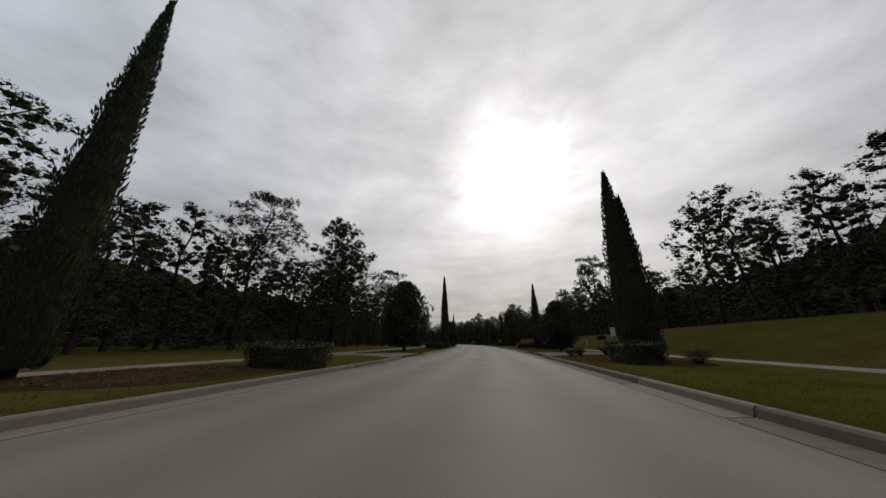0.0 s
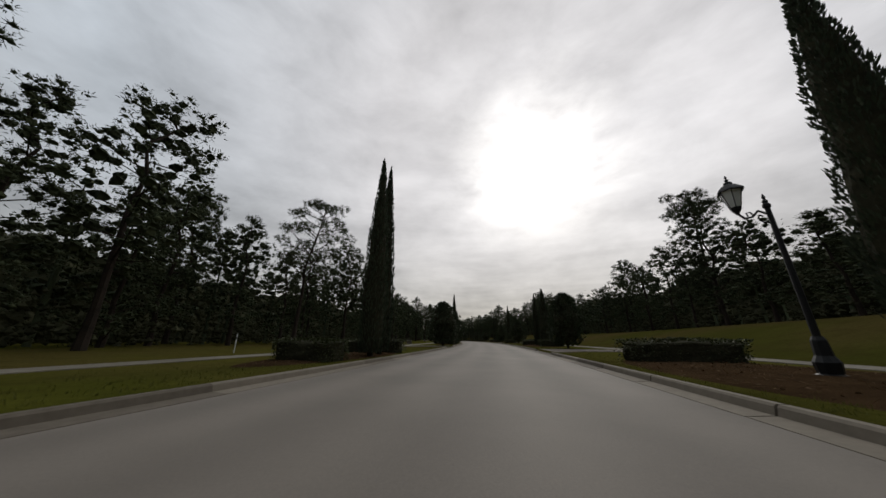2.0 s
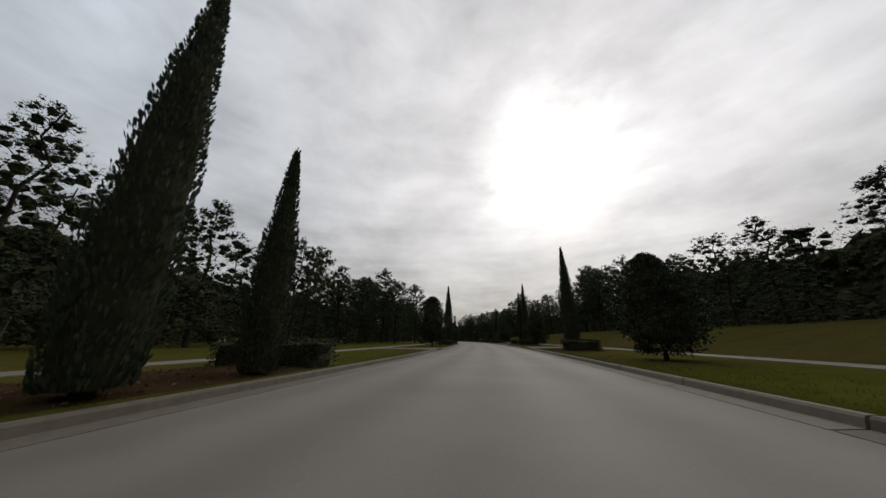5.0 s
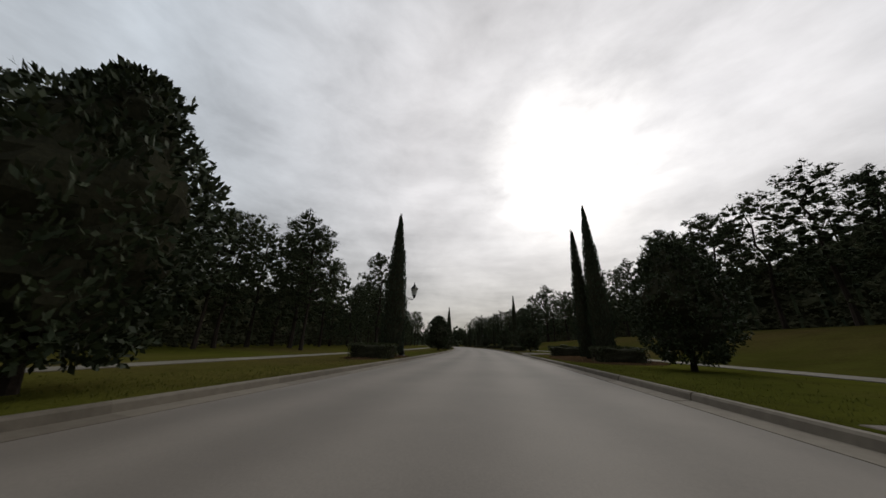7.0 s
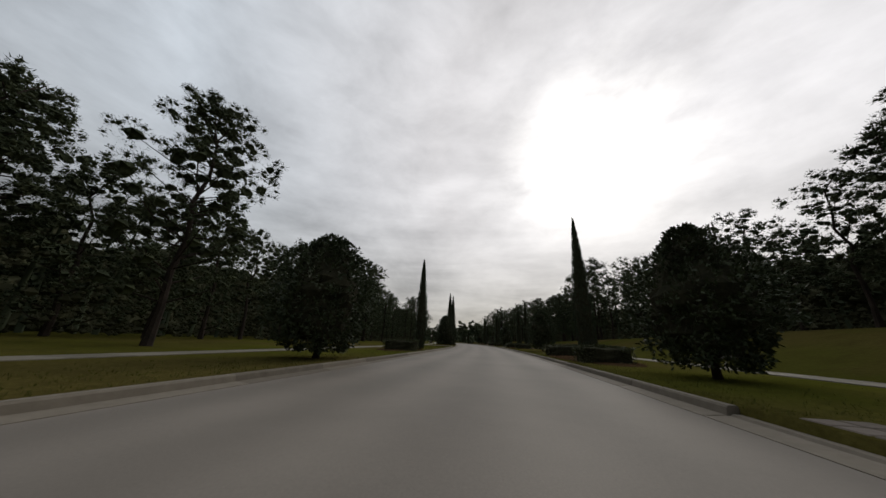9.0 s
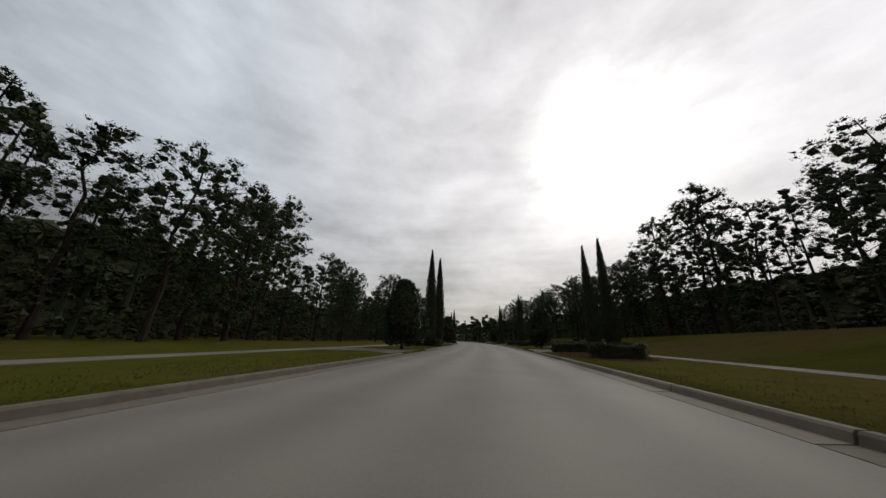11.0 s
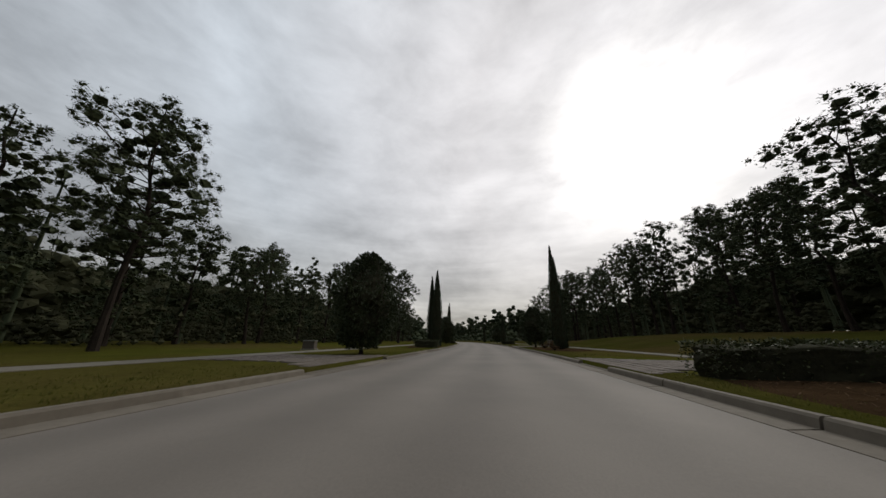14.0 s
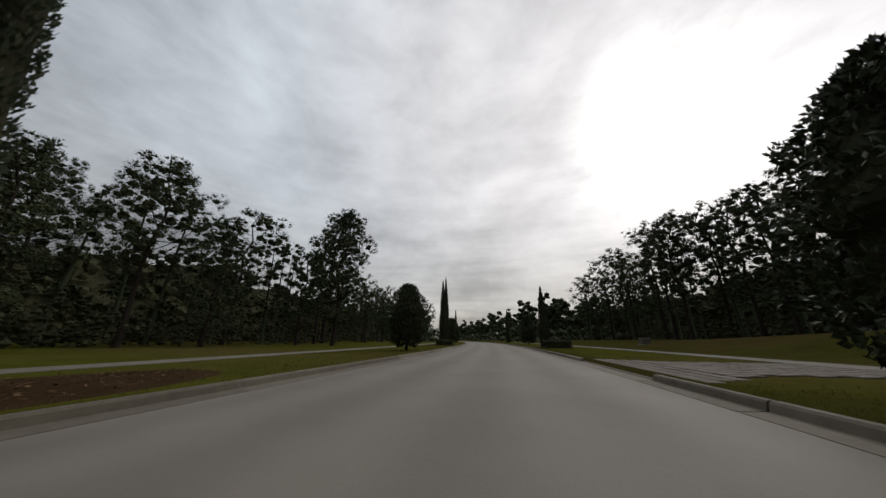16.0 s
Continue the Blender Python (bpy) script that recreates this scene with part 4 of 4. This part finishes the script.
def kerb_piece(low):
    sh = Shape()
    top = 0.035 if low else KERB
    prof = [(0.0, -0.2), (0.0, top - 0.015), (0.02, top), (0.13, top), (0.155, top - 0.03), (0.175, 0.012), (0.50, -0.008), (0.50, -0.2)]
    n = len(prof)
    verts = [(x, y, z) for y in (-1.49, 1.49) for x, z in prof]
    faces = [(i, (i + 1) % n, n + (i + 1) % n, n + i) for i in range(n)] + [tuple(range(n - 1, -1, -1)), tuple(range(n, 2 * n))]
    sh.put(verts, faces)
    return sh.mesh("kerb_stone", CONCRETE)


KERB_HIGH, KERB_LOW = kerb_piece(False), kerb_piece(True)
for side, edge, nm in ((1, DL, "kerb_left"), (-1, DR, "kerb_right")):
    row = thing(nm, "worn concrete kerb and gutter along the road", "kerb")
    tagged(row, kind="structure")
    s = -30.0
    while s < 360:
        low = any(side == a and abs(s - b) < 2.6 for a, b in DRIVES)
        ob = part("kerb_stone", KERB_LOW if low else KERB_HIGH, CONCRETE, row)
        ob.matrix_basis = Matrix.Translation(along(s, edge + side * 0.16, 0.0)) @ Matrix.Rotation(bend(s) + (0 if side > 0 else math.pi), 4, "Z")
        s += 3.0

slab_shape = Shape()
slab_shape.box(-0.7, -0.745, -0.12, 0.7, 0.745, 0.0, 0.008)
SLAB_MESH = slab_shape.mesh("slab", SLAB)
for side, off, nm in ((1, 11.2, "pavement_left"), (-1, -10.2, "pavement_right")):
    row = thing(nm, "pale concrete footpath through the lawn", "pavement")
    tagged(row, kind="structure")
    s = -24.0
    while s < 340:
        ob = part("slab", SLAB_MESH, SLAB, row)
        ob.matrix_basis = Matrix.Translation(along(s, off, rise(s, off) + 0.025)) @ Matrix.Rotation(bend(s), 4, "Z")
        s += 1.5

paver_shape = Shape()
paver_shape.box(-0.16, -0.16, -0.06, 0.16, 0.16, 0.0, 0.012)
PAVER_MESH = paver_shape.mesh("paver", PAVER)
for side, s0 in DRIVES:
    row = thing("paved_drive", "weathered stone paver drive crossing the verge", "drive", "paved drives")
    tagged(row, kind="structure")
    edge = DL if side > 0 else DR
    inner, outer = abs(edge) + 0.3, 9.4 if side < 0 else 10.4
    lines = int((outer - inner) / 0.34)
    for r in range(lines):
        d = inner + (r + 0.5) * (outer - inner) / lines
        half = 2.0 + 1.4 * (1 - ease(inner, inner + 2.2, d))
        n = int(2 * half / 0.34)
        for c in range(n):
            s = s0 - half + (c + 0.5 + 0.5 * (r % 2)) * 2 * half / n
            ob = part("paver", PAVER_MESH, PAVER, row)
            z = 0.03 + (KERB - 0.0) * ease(inner - 0.4, inner + 1.2, d) + rnd.uniform(0, 0.008)
            ob.matrix_basis = Matrix.Translation(along(s, side * d, max(z, KERB + 0.012))) @ Matrix.Rotation(bend(s) + rnd.uniform(-0.02, 0.02), 4, "Z")

# ---- grass along the kerbs and paths ----
def verge_grass(seed, side, count):
    """Blades and small tufts of the mown verge, thickest along the kerb."""
    rn = random.Random(seed)
    sh = Shape()
    for _ in range(count):
        s = rn.uniform(-4, 285)
        edge = DL + 0.2 if side > 0 else -DR + 0.2
        d = side * (edge + abs(rn.gauss(0, 1.6)))
        if abs(d) > 9.3 or any(side == a and abs(s - q) < 3.4 for a, q in DRIVES):
            continue
        p = along(s, d, rise(s, d) - 0.01)
        for _ in range(4):
            lean = Vector((rn.uniform(-0.6, 0.6), rn.uniform(-0.6, 0.6), 1)).normalized()
            q = p + Vector((rn.uniform(-0.1, 0.1), rn.uniform(-0.1, 0.1), 0))
            wide = Vector((rn.uniform(-1, 1), rn.uniform(-1, 1), 0)).normalized() * 0.009
            k = len(sh.v)
            sh.v += [tuple(q - wide), tuple(q + wide), tuple(q + lean * rn.uniform(0.03, 0.08))]
            sh.f.append((k, k + 1, k + 2))
    return sh


for side in (1, -1):
    tagged(part("verge_grass", verge_grass(71 + side, side, 15000), BLADE), "short green and straw-coloured grass along the kerb", "grass", kind="stuff")


# ---- small things on the lawns ----
def lot_sign(s, d, turn, wide, tall, up):
    ob = thing("lot_sign", "low dark board sign on two wooden posts", "sign", "signs on the lawn", stand(s, d, turn, 1.0, 1.0, 0.0))
    sh = Shape()
    sh.box(-wide / 2, -0.03, up, wide / 2, 0.03, up + tall, 0.01)
    part("board", sh, IRON, ob, "dark board")
    sh = Shape()
    sh.box(-wide / 2 - 0.03, -0.045, up + tall, wide / 2 + 0.03, 0.045, up + tall + 0.05, 0.01)
    part("cap", sh, STONE, ob, "pale cap rail")
    for x in (-wide / 2 - 0.05, wide / 2 + 0.05):
        sh = Shape()
        sh.box(x - 0.03, -0.03, -0.2, x + 0.03, 0.03, up + tall + 0.08, 0.012)
        part("post", sh, BARK, ob)


def marker_post(s, d, tall):
    ob = thing("marker_post", "thin white marker post standing in the lawn", "post", "marker posts", stand(s, d, 0.3, 1.0, 1.0, 0.0))
    sh = Shape()
    sh.lathe([(0.026, -0.15), (0.026, tall - 0.06), (0.018, tall - 0.02), (0.006, tall)], 8)
    part("shaft", sh, WHITE, ob)
    sh = Shape()
    sh.lathe([(0.028, tall * 0.7), (0.03, tall * 0.72), (0.03, tall * 0.82), (0.028, tall * 0.84)], 8)
    part("band", sh, STONE, ob)


def white_board(s, d):
    ob = thing("lot_board", "upright white board standing in the lawn", "sign", "", stand(s, d, 0.25, 1.0, 1.0, 0.0))
    sh = Shape()
    sh.box(-0.28, -0.02, 0.15, 0.28, 0.02, 1.25, 0.008)
    part("panel", sh, WHITE, ob, "weathered white panel")
    for x in (-0.31, 0.31):
        sh = Shape()
        sh.box(x - 0.03, -0.03, -0.2, x + 0.03, 0.03, 1.3, 0.01)
        part("post", sh, WHITE, ob)


def utility_box(s, d):
    ob = thing("utility_box", "pale green-grey utility cabinet standing on the lawn", "utility box", "utility boxes", stand(s, d, 0.2, 0.8, 0.8, 0.0))
    sh = Shape()
    sh.box(-0.6, -0.45, -0.1, 0.6, 0.45, 0.08, 0.02)
    part("plinth", sh, STONE, ob)
    sh = Shape()
    sh.box(-0.5, -0.36, 0.08, 0.5, 0.36, 0.72, 0.02)
    part("cabinet", sh, PAVER, ob)
    sh = Shape()
    sh.box(-0.54, -0.4, 0.72, 0.54, 0.4, 0.8, 0.04)
    part("lid", sh, STONE, ob)


lot_sign(41.0, -15.4, 0.3, 1.1, 0.5, 0.2)
white_board(41.5, -17.2)
lot_sign(221.5, -16.0, 0.3, 1.1, 0.45, 0.15)
lot_sign(217.8, -17.0, 0.3, 2.0, 0.35, 0.1)
marker_post(40.2, -13.2, 0.9)
marker_post(44.0, 14.0, 1.0)
marker_post(248.5, 14.0, 1.0)
marker_post(73.0, 12.8, 0.8)
utility_box(156.5, -13.5)
utility_box(281.8, -15.0)
utility_box(80.0, 13.4)
utility_box(236.3, 13.0)
